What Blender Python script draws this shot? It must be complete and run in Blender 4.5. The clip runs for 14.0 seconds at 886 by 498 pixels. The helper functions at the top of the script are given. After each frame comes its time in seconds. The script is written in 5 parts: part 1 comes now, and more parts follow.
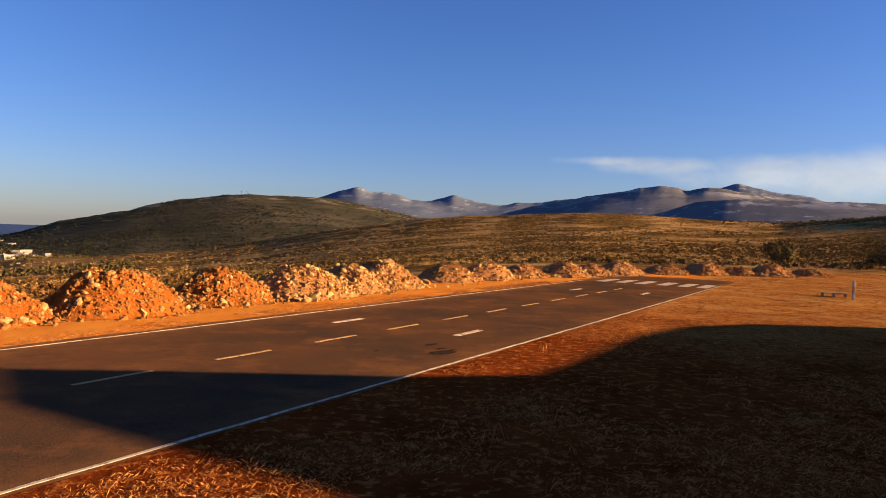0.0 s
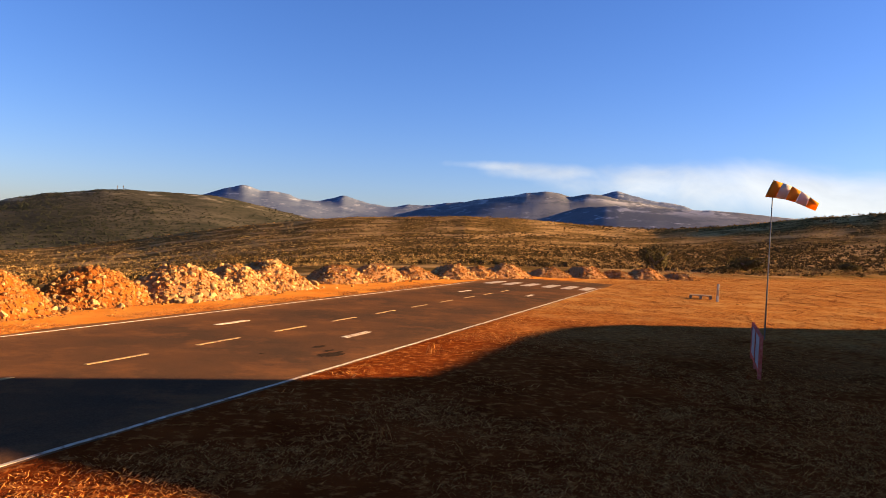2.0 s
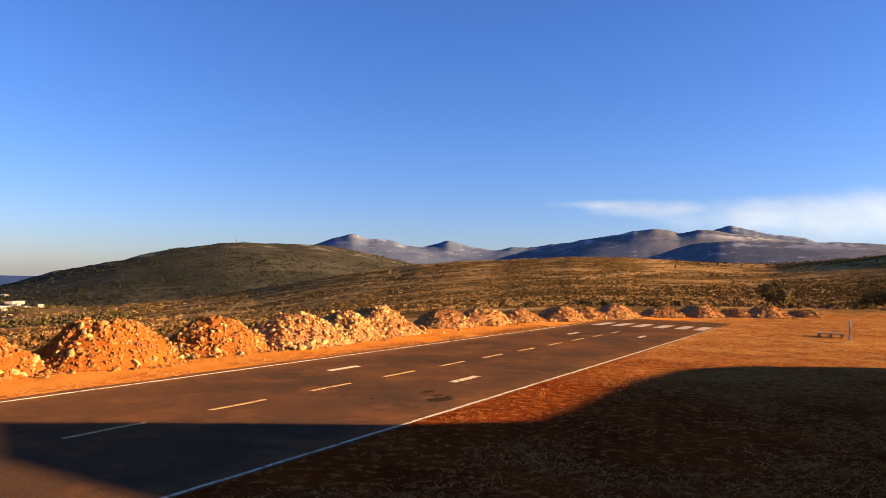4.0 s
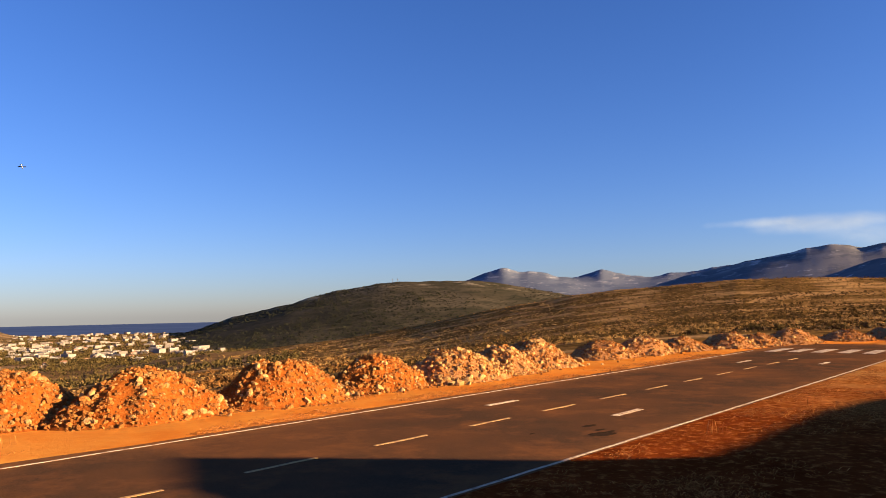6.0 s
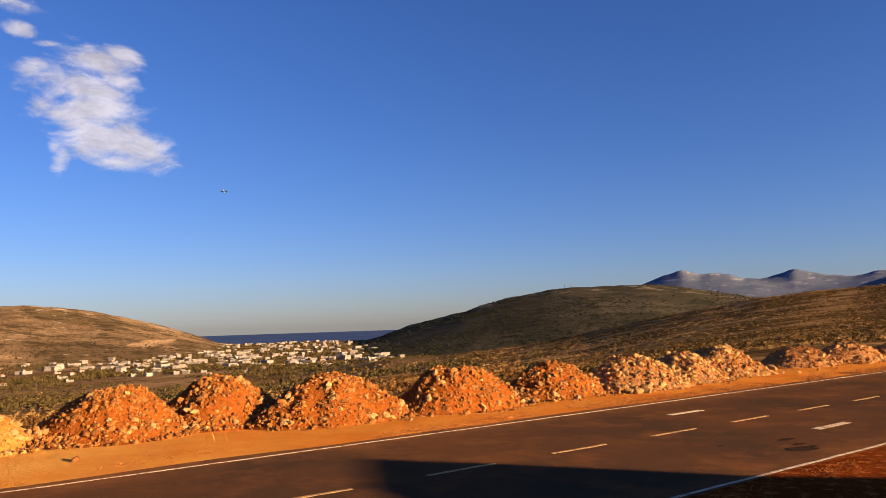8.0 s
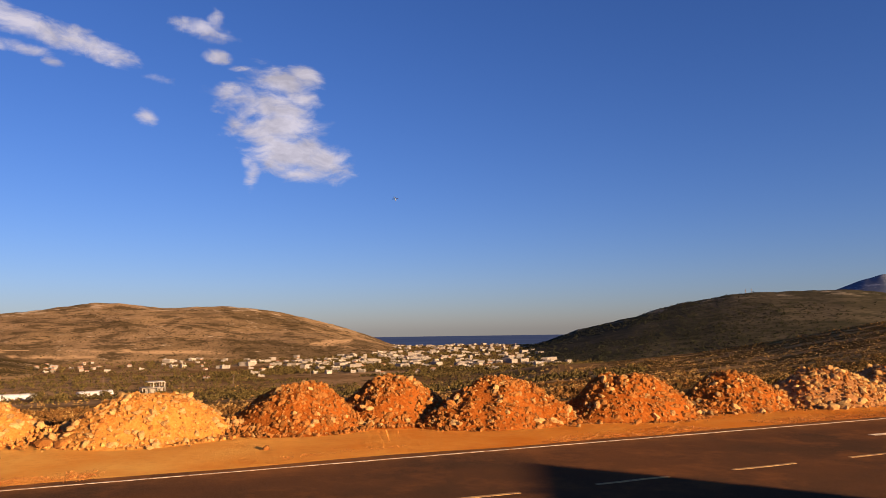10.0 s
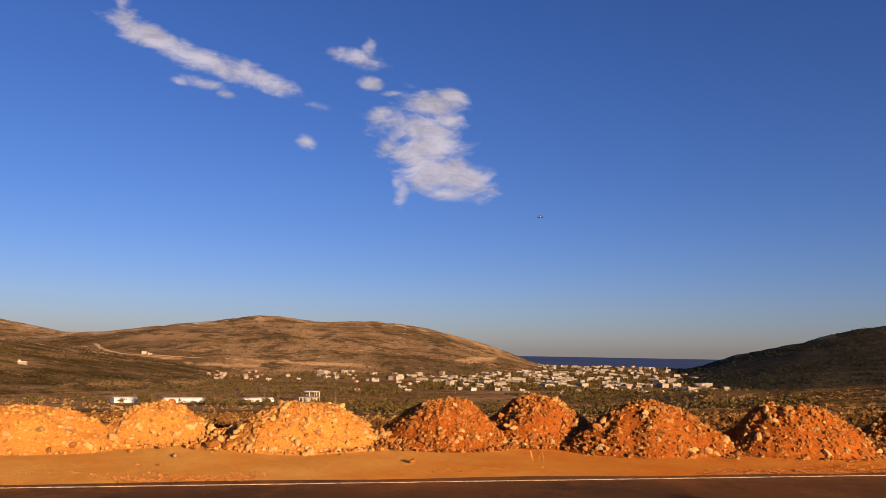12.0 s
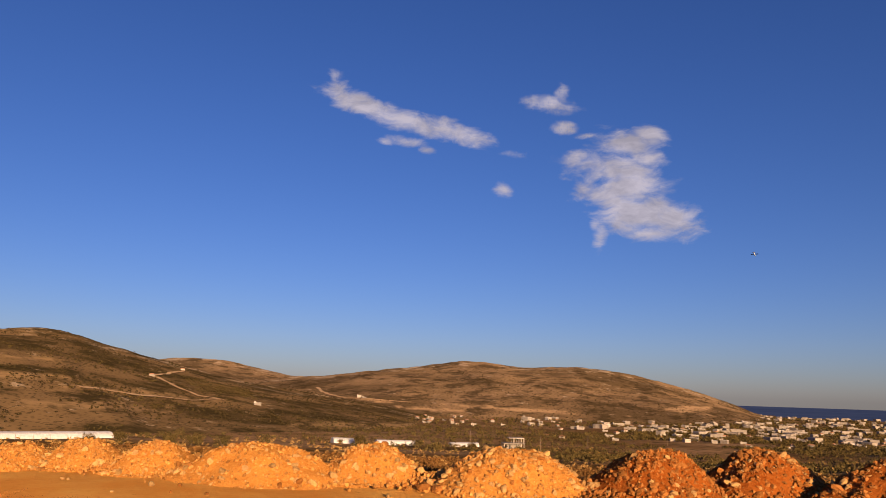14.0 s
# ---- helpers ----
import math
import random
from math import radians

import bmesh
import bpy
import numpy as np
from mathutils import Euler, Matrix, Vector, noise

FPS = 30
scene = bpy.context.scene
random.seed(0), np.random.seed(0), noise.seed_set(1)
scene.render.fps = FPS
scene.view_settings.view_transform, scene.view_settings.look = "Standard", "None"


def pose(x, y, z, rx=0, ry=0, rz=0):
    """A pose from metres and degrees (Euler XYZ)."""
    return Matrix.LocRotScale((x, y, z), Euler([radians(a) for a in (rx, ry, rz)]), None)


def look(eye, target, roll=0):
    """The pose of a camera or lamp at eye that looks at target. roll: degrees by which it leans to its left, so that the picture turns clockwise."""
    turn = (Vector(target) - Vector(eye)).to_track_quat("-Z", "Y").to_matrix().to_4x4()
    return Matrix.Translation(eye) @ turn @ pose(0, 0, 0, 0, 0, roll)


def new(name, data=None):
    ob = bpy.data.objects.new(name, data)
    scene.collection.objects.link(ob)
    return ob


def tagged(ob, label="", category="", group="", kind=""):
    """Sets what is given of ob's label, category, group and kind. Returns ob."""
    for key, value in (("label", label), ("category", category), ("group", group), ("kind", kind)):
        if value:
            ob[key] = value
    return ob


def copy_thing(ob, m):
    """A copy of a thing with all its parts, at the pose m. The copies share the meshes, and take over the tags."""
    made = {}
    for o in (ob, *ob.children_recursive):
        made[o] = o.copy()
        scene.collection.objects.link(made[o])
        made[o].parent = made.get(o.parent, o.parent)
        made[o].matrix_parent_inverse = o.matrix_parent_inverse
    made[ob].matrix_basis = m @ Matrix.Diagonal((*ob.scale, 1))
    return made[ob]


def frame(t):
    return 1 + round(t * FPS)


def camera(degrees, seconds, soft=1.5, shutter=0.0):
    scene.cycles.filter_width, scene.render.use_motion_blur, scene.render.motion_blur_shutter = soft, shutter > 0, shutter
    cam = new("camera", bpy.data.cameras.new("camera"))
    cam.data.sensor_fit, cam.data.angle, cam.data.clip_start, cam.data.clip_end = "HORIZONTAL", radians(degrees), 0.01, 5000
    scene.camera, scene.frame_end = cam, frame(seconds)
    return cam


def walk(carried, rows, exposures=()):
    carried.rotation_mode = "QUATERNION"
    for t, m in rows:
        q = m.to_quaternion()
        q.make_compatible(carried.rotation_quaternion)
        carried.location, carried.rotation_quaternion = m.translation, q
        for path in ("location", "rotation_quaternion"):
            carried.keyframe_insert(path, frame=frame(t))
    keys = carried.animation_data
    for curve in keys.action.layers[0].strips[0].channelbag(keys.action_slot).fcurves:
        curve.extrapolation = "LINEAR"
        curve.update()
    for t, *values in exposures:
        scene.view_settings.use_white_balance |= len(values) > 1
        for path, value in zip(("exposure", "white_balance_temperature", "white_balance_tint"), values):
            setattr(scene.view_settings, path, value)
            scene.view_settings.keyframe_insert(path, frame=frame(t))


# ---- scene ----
# seconds, bearing (degrees, anticlockwise from +Y), tilt, lean
EYE = 1.75
PATH = [
    (0.0, 0.59, -1.30, 2.04),
    (0.5, -4.33, -1.37, 4.48),
    (1.0, -5.61, -0.54, 5.77),
    (1.5, -7.28, 0.08, 4.93),
    (2.0, -8.24, -0.80, 2.93),
    (2.2, -8.20, -0.64, 1.49),
    (4.3, 2.02, 2.73, 0.42),
    (4.5, 3.24, 2.94, -0.38),
    (5.0, 6.79, 3.38, 0.16),
    (5.5, 9.51, 4.72, -0.39),
    (6.0, 12.41, 5.02, -1.14),
    (6.5, 15.45, 5.72, -1.53),
    (7.0, 18.75, 6.22, -1.61),
    (7.5, 22.31, 6.04, -1.85),
    (8.0, 26.10, 5.90, -1.81),
    (8.2, 27.52, 5.62, -2.03),
    (10.3, 41.02, 6.97, -0.47),
    (10.5, 41.98, 7.25, -0.19),
    (11.0, 44.74, 7.54, 1.22),
    (11.5, 48.18, 7.66, 0.95),
    (12.0, 51.17, 7.99, 0.93),
    (12.5, 52.90, 7.34, 1.26),
    (13.0, 55.35, 7.97, 2.03),
    (13.5, 59.18, 9.22, 1.77),
    (14.0, 67.37, 11.24, 1.69),
]
cam = camera(63.8, 14.0, soft=0.4)


def aim(bearing, tilt, lean):
    b, e = radians(bearing), radians(tilt)
    return look((0, 0, EYE), (-math.sin(b) * math.cos(e), math.cos(b) * math.cos(e), EYE + math.sin(e)), lean)


walk(cam, [(t, aim(*turn)) for t, *turn in PATH],
     exposures=[(0.0, 2.04, 6900, 9), (0.6, 2.24, 6950, 9), (1.5, 2.44, 7050, 9), (2.2, 2.44, 7000, 9), (5.0, 2.34, 6700, 9), (8.0, 1.82, 6750, 11),
                (12.0, 1.42, 6850, 16), (14.0, 1.26, 6850, 17)])

# ---- daylight: a low sun from behind the unseen shade block, and the sky ----
SUN_AZ = 94.0      # degrees clockwise from +Y
SUN_EL = 10.5
world = bpy.data.worlds.new("sky")
scene.world = world
world.use_nodes = True
wn = world.node_tree
sky = wn.nodes.new("ShaderNodeTexSky")
sky.sky_type = "NISHITA"
sky.sun_disc = False
sky.sun_elevation = radians(SUN_EL)
sky.sun_rotation = radians(SUN_AZ)
sky.altitude = 100
sky.air_density = 1.0
sky.dust_density = 0.4
sky.ozone_density = 3.4
hue = wn.nodes.new("ShaderNodeHueSaturation")
hue.inputs["Saturation"].default_value = 1.12
sat = wn.nodes.new("ShaderNodeMix")
sat.data_type, sat.blend_type = "RGBA", "MULTIPLY"
sat.inputs[0].default_value = 1.0
sat.inputs[7].default_value = (0.935, 0.945, 1.47, 1)
wn.links.new(sky.outputs[0], hue.inputs["Color"])
wn.links.new(hue.outputs[0], sat.inputs[6])
wn.links.new(sat.outputs[2], wn.nodes["Background"].inputs[0])
wn.nodes["Background"].inputs[1].default_value = 0.0335
sun = new("sun", bpy.data.lights.new("sun", "SUN"))
sun.data.energy = 4.6
sun.data.angle = radians(0.53)
sun.data.color = (1.0, 0.69, 0.39)
TO_SUN = Vector((math.sin(radians(SUN_AZ)), math.cos(radians(SUN_AZ)), math.tan(radians(SUN_EL)))).normalized()
sun.matrix_world = look((0, 0, 0), tuple(-TO_SUN))


# ---- node helpers ----
def material(name, rough=0.9, metal=0.0):
    m = bpy.data.materials.new(name)
    m.use_nodes = True
    b = m.node_tree.nodes["Principled BSDF"]
    b.inputs["Roughness"].default_value = rough
    b.inputs["Metallic"].default_value = metal
    b.inputs["Specular IOR Level"].default_value = 0.0
    return m, m.node_tree, b


def node(nt, kind, **sockets):
    n = nt.nodes.new("ShaderNode" + kind)
    for k, v in sockets.items():
        n.inputs[k.replace("_", " ")].default_value = v
    return n


def noise_tex(nt, vec, scale, detail=4.0, rough=0.6):
    n = node(nt, "TexNoise", Scale=scale, Detail=detail, Roughness=rough)
    nt.links.new(vec, n.inputs["Vector"])
    return n.outputs["Fac"]


def ramp(nt, fac, *stops):
    r = nt.nodes.new("ShaderNodeValToRGB")
    e = r.color_ramp.elements
    while len(e) < len(stops):
        e.new(0.5)
    for el, (p, c) in zip(e, stops):
        el.position = p
        el.color = (*c, 1) if not isinstance(c, (int, float)) else (c, c, c, 1)
    nt.links.new(fac, r.inputs[0])
    return r.outputs["Color"]


def mix(nt, fac, a, b, mode="MIX"):
    m = nt.nodes.new("ShaderNodeMix")
    m.data_type, m.blend_type = "RGBA", mode
    for sock, v in ((m.inputs[0], fac), (m.inputs[6], a), (m.inputs[7], b)):
        if isinstance(v, bpy.types.NodeSocket):
            nt.links.new(v, sock)
        elif isinstance(v, (int, float)):
            sock.default_value = v
        else:
            sock.default_value = (*v, 1)
    return m.outputs[2]


def bump(nt, height, bsdf, dist, strength=0.6):
    b = node(nt, "Bump", Strength=strength, Distance=dist)
    nt.links.new(height, b.inputs["Height"])
    nt.links.new(b.outputs[0], bsdf.inputs["Normal"])


def position(nt):
    return nt.nodes.new("ShaderNodeNewGeometry").outputs["Position"]


def object_coords(nt):
    return nt.nodes.new("ShaderNodeTexCoord").outputs["Object"]


def two_scale(name, dark, mid, light, big, fine, rough=0.9, relief=0.0, local=False, vary=0.0, island=False):
    """A rough surface: three tones by a coarse and a fine noise, with relief."""
    m, nt, b = material(name, rough)
    vec = object_coords(nt) if local else position(nt)
    n1 = noise_tex(nt, vec, big, 3)
    n2 = noise_tex(nt, vec, fine, 5, 0.7)
    col = mix(nt, ramp(nt, n2, (0.35, 0), (0.68, 1)), ramp(nt, n1, (0.35, dark), (0.65, mid)), light)
    if vary:
        if island:
            rnd = nt.nodes.new("ShaderNodeNewGeometry").outputs["Random Per Island"]
        else:
            rnd = nt.nodes.new("ShaderNodeObjectInfo").outputs["Random"]
        v = ramp(nt, rnd, (0.0, 1 - vary), (1.0, 1 + vary * 0.6))
        col = mix(nt, 1.0, col, v, "MULTIPLY")
    nt.links.new(col, b.inputs["Base Color"])
    if relief:
        bump(nt, n2, b, relief)
    return m


# ---- materials ----
def asphalt_material():
    m, nt, b = material("asphalt", 0.85)
    p = position(nt)
    fine = noise_tex(nt, p, 60, 3, 0.7)
    mid = noise_tex(nt, p, 0.28, 6, 0.6)
    base = mix(nt, ramp(nt, fine, (0.3, 0), (0.75, 1)), (0.042, 0.025, 0.0145), (0.108, 0.062, 0.035))
    dusty = mix(nt, ramp(nt, mid, (0.40, 0.05), (0.68, 0.62)), base, (0.19, 0.074, 0.026))
    dusty = mix(nt, ramp(nt, noise_tex(nt, p, 0.75, 6, 0.72), (0.50, 0), (0.66, 0.55)), dusty, (0.23, 0.088, 0.030))
    # dust dragged on from the verges, along both sides
    at = nt.nodes.new("ShaderNodeAttribute")
    at.attribute_name = "edge"
    ragged = nt.nodes.new("ShaderNodeMath")
    ragged.operation = "MULTIPLY"
    nt.links.new(at.outputs["Fac"], ragged.inputs[0])
    nt.links.new(ramp(nt, noise_tex(nt, p, 2.2, 5, 0.7), (0.3, 0.0), (0.7, 1.0)), ragged.inputs[1])
    col = mix(nt, ragged.outputs[0], dusty, (0.28, 0.115, 0.038))
    stain = ramp(nt, noise_tex(nt, p, 1.1, 5, 0.6), (0.24, 0.9), (0.29, 0))
    col = mix(nt, stain, col, (0.02, 0.017, 0.016))
    nt.links.new(col, b.inputs["Base Color"])
    bump(nt, fine, b, 0.006, 0.5)
    return m


def paint_material(name, tone):
    m, nt, b = material(name, 0.7)
    p = position(nt)
    wear = ramp(nt, noise_tex(nt, p, 9, 5, 0.75), (0.36, 1), (0.52, 0))
    col = mix(nt, wear, tone, (0.20, 0.12, 0.08))
    nt.links.new(mix(nt, ramp(nt, noise_tex(nt, p, 1.1, 3), (0.4, 0), (0.8, 0.5)), col, (0.45, 0.26, 0.13)), b.inputs["Base Color"])
    return m


def ratio(nt, value, whole):
    n = nt.nodes.new("ShaderNodeMath")
    n.operation = "DIVIDE"
    nt.links.new(value, n.inputs[0])
    n.inputs[1].default_value = whole
    return n.outputs[0]


def ground_material():
    m, nt, b = material("open_ground", 0.95)
    p = position(nt)
    at = nt.nodes.new("ShaderNodeAttribute")
    at.attribute_name = "zone"
    sep = nt.nodes.new("ShaderNodeSeparateColor")
    nt.links.new(at.outputs["Color"], sep.inputs[0])
    fine = noise_tex(nt, p, 7, 6, 0.72)
    mid = noise_tex(nt, p, 0.9, 5, 0.65)
    # red soil with matted dry grass
    soil = mix(nt, ramp(nt, mid, (0.35, 0), (0.7, 1)), (0.100, 0.017, 0.0035), (0.20, 0.040, 0.008))
    soil = mix(nt, ramp(nt, fine, (0.52, 0), (0.64, 0.85)), soil, (0.36, 0.115, 0.026))
    # the grass is drier and yellower towards the end of the runway, redder soil shows at its start
    along = nt.nodes.new("ShaderNodeVectorMath")
    along.operation = "DOT_PRODUCT"
    nt.links.new(p, along.inputs[0])
    along.inputs[1].default_value = (math.sin(radians(29.43)), math.cos(radians(29.43)), 0)
    dry = ramp(nt, ratio(nt, along.outputs["Value"], 40), (0.24, 0), (0.50, 1))
    near = mix(nt, ramp(nt, fine, (0.36, 0), (0.60, 1)), (0.115, 0.021, 0.004), (0.40, 0.130, 0.029))
    straw = mix(nt, ramp(nt, fine, (0.36, 0), (0.60, 1)), (0.14, 0.034, 0.0065), (0.52, 0.225, 0.052))
    worn = noise_tex(nt, p, 0.55, 5, 0.7)
    straw = mix(nt, ramp(nt, worn, (0.47, 0), (0.60, 0.75)), straw, (0.50, 0.26, 0.075))
    straw = mix(nt, dry, near, straw)
    straw = mix(nt, ramp(nt, noise_tex(nt, p, 1.7, 5, 0.75), (0.55, 0), (0.66, 0.7)), straw, (0.115, 0.026, 0.006))
    soil = mix(nt, sep.outputs[0], soil, straw)
    # bare sandy verge
    red = mix(nt, ramp(nt, mid, (0.3, 0), (0.75, 1)), (0.58, 0.165, 0.020), (0.68, 0.275, 0.045))
    pale = mix(nt, ramp(nt, mid, (0.3, 0), (0.7, 1)), (0.68, 0.270, 0.045), (0.76, 0.39, 0.085))
    sand = mix(nt, sep.outputs[0], red, pale)
    sand = mix(nt, ramp(nt, fine, (0.5, 0), (0.8, 0.4)), sand, (0.46, 0.17, 0.044))
    # heath: dark scrub, straw and pale stony gaps
    h1 = noise_tex(nt, p, 0.055, 6, 0.62)
    h2 = noise_tex(nt, p, 0.35, 6, 0.75)
    heath = mix(nt, ramp(nt, h2, (0.42, 0), (0.6, 1)), (0.075, 0.044, 0.013), (0.21, 0.112, 0.032))
    heath = mix(nt, ramp(nt, h1, (0.48, 0), (0.60, 0.85)), heath, (0.44, 0.25, 0.09))
    heath = mix(nt, ramp(nt, noise_tex(nt, p, 0.13, 4, 0.7), (0.62, 0), (0.7, 0.7)), heath, (0.038, 0.032, 0.011))
    # the valley floor: dry fields, darker thickets
    v1 = noise_tex(nt, p, 0.012, 5, 0.6)
    v2 = noise_tex(nt, p, 0.09, 5, 0.75)
    valley = mix(nt, ramp(nt, v1, (0.40, 0), (0.6, 1)), (0.19, 0.105, 0.040), (0.36, 0.215, 0.095))
    valley = mix(nt, ramp(nt, v2, (0.52, 0), (0.62, 0.8)), valley, (0.050, 0.042, 0.018))
    valley = mix(nt, ramp(nt, noise_tex(nt, p, 0.035, 5, 0.7), (0.62, 0), (0.68, 0.7)), valley, (0.36, 0.25, 0.145))
    heath = mix(nt, at.outputs["Alpha"], heath, valley)
    col = mix(nt, sep.outputs[1], soil, sand)
    col = mix(nt, sep.outputs[2], col, heath)
    nt.links.new(col, b.inputs["Base Color"])
    bump(nt, fine, b, 0.05, 0.7)
    return m


def hill_material(name, scrub, grass, rock, patch, rock_at=0.66, speck=0.12, scale=1.0):
    m, nt, b = material(name, 0.95)
    p = position(nt)
    v = node(nt, "TexVoronoi", Scale=speck * scale)
    nt.links.new(p, v.inputs["Vector"])
    shrubs = ramp(nt, v.outputs["Distance"], (0.24, 1), (0.42, 0))
    wide = noise_tex(nt, p, patch, 5, 0.6)
    fine = noise_tex(nt, p, 0.05 * scale, 6, 0.75)
    col = mix(nt, ramp(nt, wide, (0.42, 0), (0.58, 1)), grass, tuple(0.32 * a + 0.68 * c for a, c in zip(grass, scrub)))
    dens = mix(nt, 1.0, shrubs, ramp(nt, fine, (0.35, 0.2), (0.6, 1)), "MULTIPLY")
    col = mix(nt, dens, col, scrub)
    col = mix(nt, ramp(nt, fine, (rock_at, 0), (rock_at + 0.06, 0.85)), col, rock)
    nt.links.new(col, b.inputs["Base Color"])
    thicket = ramp(nt, noise_tex(nt, p, 0.022 * scale, 6, 0.72), (0.50, 0), (0.58, 0.8))
    col = mix(nt, thicket, col, scrub)
    crest = nt.nodes.new("ShaderNodeAttribute")
    crest.attribute_name = "crest"
    stony = mix(nt, 1.0, crest.outputs["Color"], ramp(nt, noise_tex(nt, p, 0.018 * scale, 5, 0.7), (0.53, 0), (0.60, 0.8)), "MULTIPLY")
    col = mix(nt, stony, col, rock)
    soil = nt.nodes.new("ShaderNodeAttribute")
    soil.attribute_name = "bare"
    worn = mix(nt, 1.0, soil.outputs["Color"], ramp(nt, noise_tex(nt, p, 0.06, 5, 0.7), (0.34, 0.25), (0.52, 1)), "MULTIPLY")
    col = mix(nt, worn, col, tuple(min(0.7, 1.5 * c) for c in grass))
    nt.links.new(col, b.inputs["Base Color"])
    bump(nt, fine, b, 3.0, 0.3)
    return m


ASPHALT = asphalt_material()
DARK_ASPHALT = two_scale("dark_asphalt", (0.022, 0.014, 0.009), (0.034, 0.021, 0.013), (0.060, 0.036, 0.021), 2.0, 40, 0.7, 0.003)
WHITE_PAINT = paint_material("white_road_paint", (0.50, 0.40, 0.285))
YELLOW_PAINT = paint_material("yellow_road_paint", (0.47, 0.285, 0.110))
GROUND = ground_material()
HEAP_SOIL = two_scale("heap_soil", (0.145, 0.031, 0.0045), (0.225, 0.057, 0.009), (0.30, 0.094, 0.018), 1.3, 16, 0.95, 0.05)
SANDY_SOIL = two_scale("sandy_spoil", (0.32, 0.112, 0.020), (0.41, 0.162, 0.031), (0.49, 0.230, 0.054), 1.1, 18, 0.95, 0.04)
STONE = two_scale("pale_stone", (0.17, 0.050, 0.009), (0.27, 0.092, 0.021), (0.38, 0.172, 0.050), 3.0, 22, 0.9, 0.02, True, 0.35)
GREY_STONE = two_scale("grey_stone", (0.28, 0.125, 0.034), (0.39, 0.21, 0.070), (0.49, 0.32, 0.135), 3.0, 22, 0.9, 0.02, True, 0.35)
PALE_RUBBLE = two_scale("pale_rubble", (0.24, 0.082, 0.017), (0.36, 0.150, 0.034), (0.50, 0.265, 0.082), 2.0, 20, 0.92, 0.02, False, 0.4, True)
RUBBLE = two_scale("rubble", (0.16, 0.047, 0.009), (0.24, 0.085, 0.020), (0.34, 0.155, 0.047), 2.0, 20, 0.92, 0.02, False, 0.4, True)
STRAW = two_scale("dry_grass", (0.19, 0.045, 0.008), (0.38, 0.125, 0.027), (0.56, 0.250, 0.072), 0.8, 9, 0.9, 0, False, 0.6, True)
HEATH_STRAW = two_scale("heath_straw", (0.15, 0.082, 0.024), (0.27, 0.155, 0.050), (0.40, 0.245, 0.090), 0.04, 0.7, 0.9, 0, False, 0.35, True)
RUSSET = two_scale("russet_scrub", (0.060, 0.028, 0.009), (0.130, 0.060, 0.018), (0.21, 0.105, 0.034), 0.06, 1.1, 0.9, 0, False, 0.35, True)
SCRUB = two_scale("scrub_leaves", (0.038, 0.026, 0.009), (0.082, 0.051, 0.017), (0.140, 0.082, 0.029), 0.06, 1.1, 0.9, 0, False, 0.35, True)
LEAVES = two_scale("tree_leaves", (0.034, 0.027, 0.009), (0.070, 0.053, 0.018), (0.125, 0.088, 0.033), 0.08, 0.9, 0.85, 0, False, 0.35, True)
DARK_SCRUB = two_scale("dark_scrub", (0.026, 0.020, 0.009), (0.046, 0.034, 0.014), (0.075, 0.053, 0.022), 0.06, 1.1, 0.9, 0, False, 0.35, True)
BARK = two_scale("bark", (0.07, 0.045, 0.03), (0.12, 0.08, 0.05), (0.18, 0.13, 0.09), 2, 18, 0.95, 0.01)
BROWN_SOIL = two_scale("rocky_spoil", (0.15, 0.058, 0.018), (0.25, 0.105, 0.036), (0.36, 0.18, 0.075), 1.3, 14, 0.95, 0.06)
FOREST = two_scale("hill_forest", (0.012, 0.014, 0.009), (0.021, 0.023, 0.014), (0.034, 0.034, 0.021), 0.01, 0.3, 0.9, 0, False, 0.4, True)
HILL_GREEN = hill_material("wooded_hill", (0.034, 0.033, 0.021), (0.085, 0.070, 0.045), (0.28, 0.23, 0.16), 0.004, 0.70, 0.10)
HILL_BROWN = hill_material("dry_hill", (0.062, 0.043, 0.020), (0.315, 0.200, 0.100), (0.52, 0.39, 0.25), 0.005, 0.60, 0.30)
HILL_SCRUB = hill_material("scrubby_hillside", (0.046, 0.035, 0.014), (0.235, 0.148, 0.064), (0.50, 0.37, 0.22), 0.011, 0.60, 0.30)
# both mountain tones have the pale haze of distance mixed into the base colour
HILL_FAR_HAZE = hill_material("hazed_far_mountain", (0.090, 0.112, 0.160), (0.145, 0.165, 0.205), (0.30, 0.31, 0.33), 0.0025, 0.56, 0.02, 0.4)
HILL_DARK_HAZE = hill_material("hazed_dark_mountain", (0.115, 0.120, 0.130), (0.20, 0.195, 0.19), (0.48, 0.45, 0.42), 0.0025, 0.59, 0.03, 0.4)
PLASTER = two_scale("white_plaster", (0.16, 0.132, 0.105), (0.26, 0.222, 0.182), (0.38, 0.332, 0.280), 0.05, 0.7, 0.8, 0, False, 0.45)
ROOF_TILE = two_scale("roof_tiles", (0.30, 0.12, 0.06), (0.42, 0.20, 0.11), (0.50, 0.28, 0.17), 0.2, 2.5, 0.85, 0, False, 0.3)
CONCRETE = two_scale("concrete", (0.34, 0.30, 0.26), (0.48, 0.44, 0.39), (0.56, 0.52, 0.46), 0.3, 5, 0.85, 0)
DARK_GLASS, _nt, _b = material("window_glass", 0.15)
_b.inputs["Base Color"].default_value = (0.03, 0.035, 0.045, 1)
POLYTHENE = two_scale("greenhouse_sheet", (0.36, 0.35, 0.34), (0.48, 0.47, 0.46), (0.56, 0.55, 0.54), 0.05, 0.8, 0.45, 0)
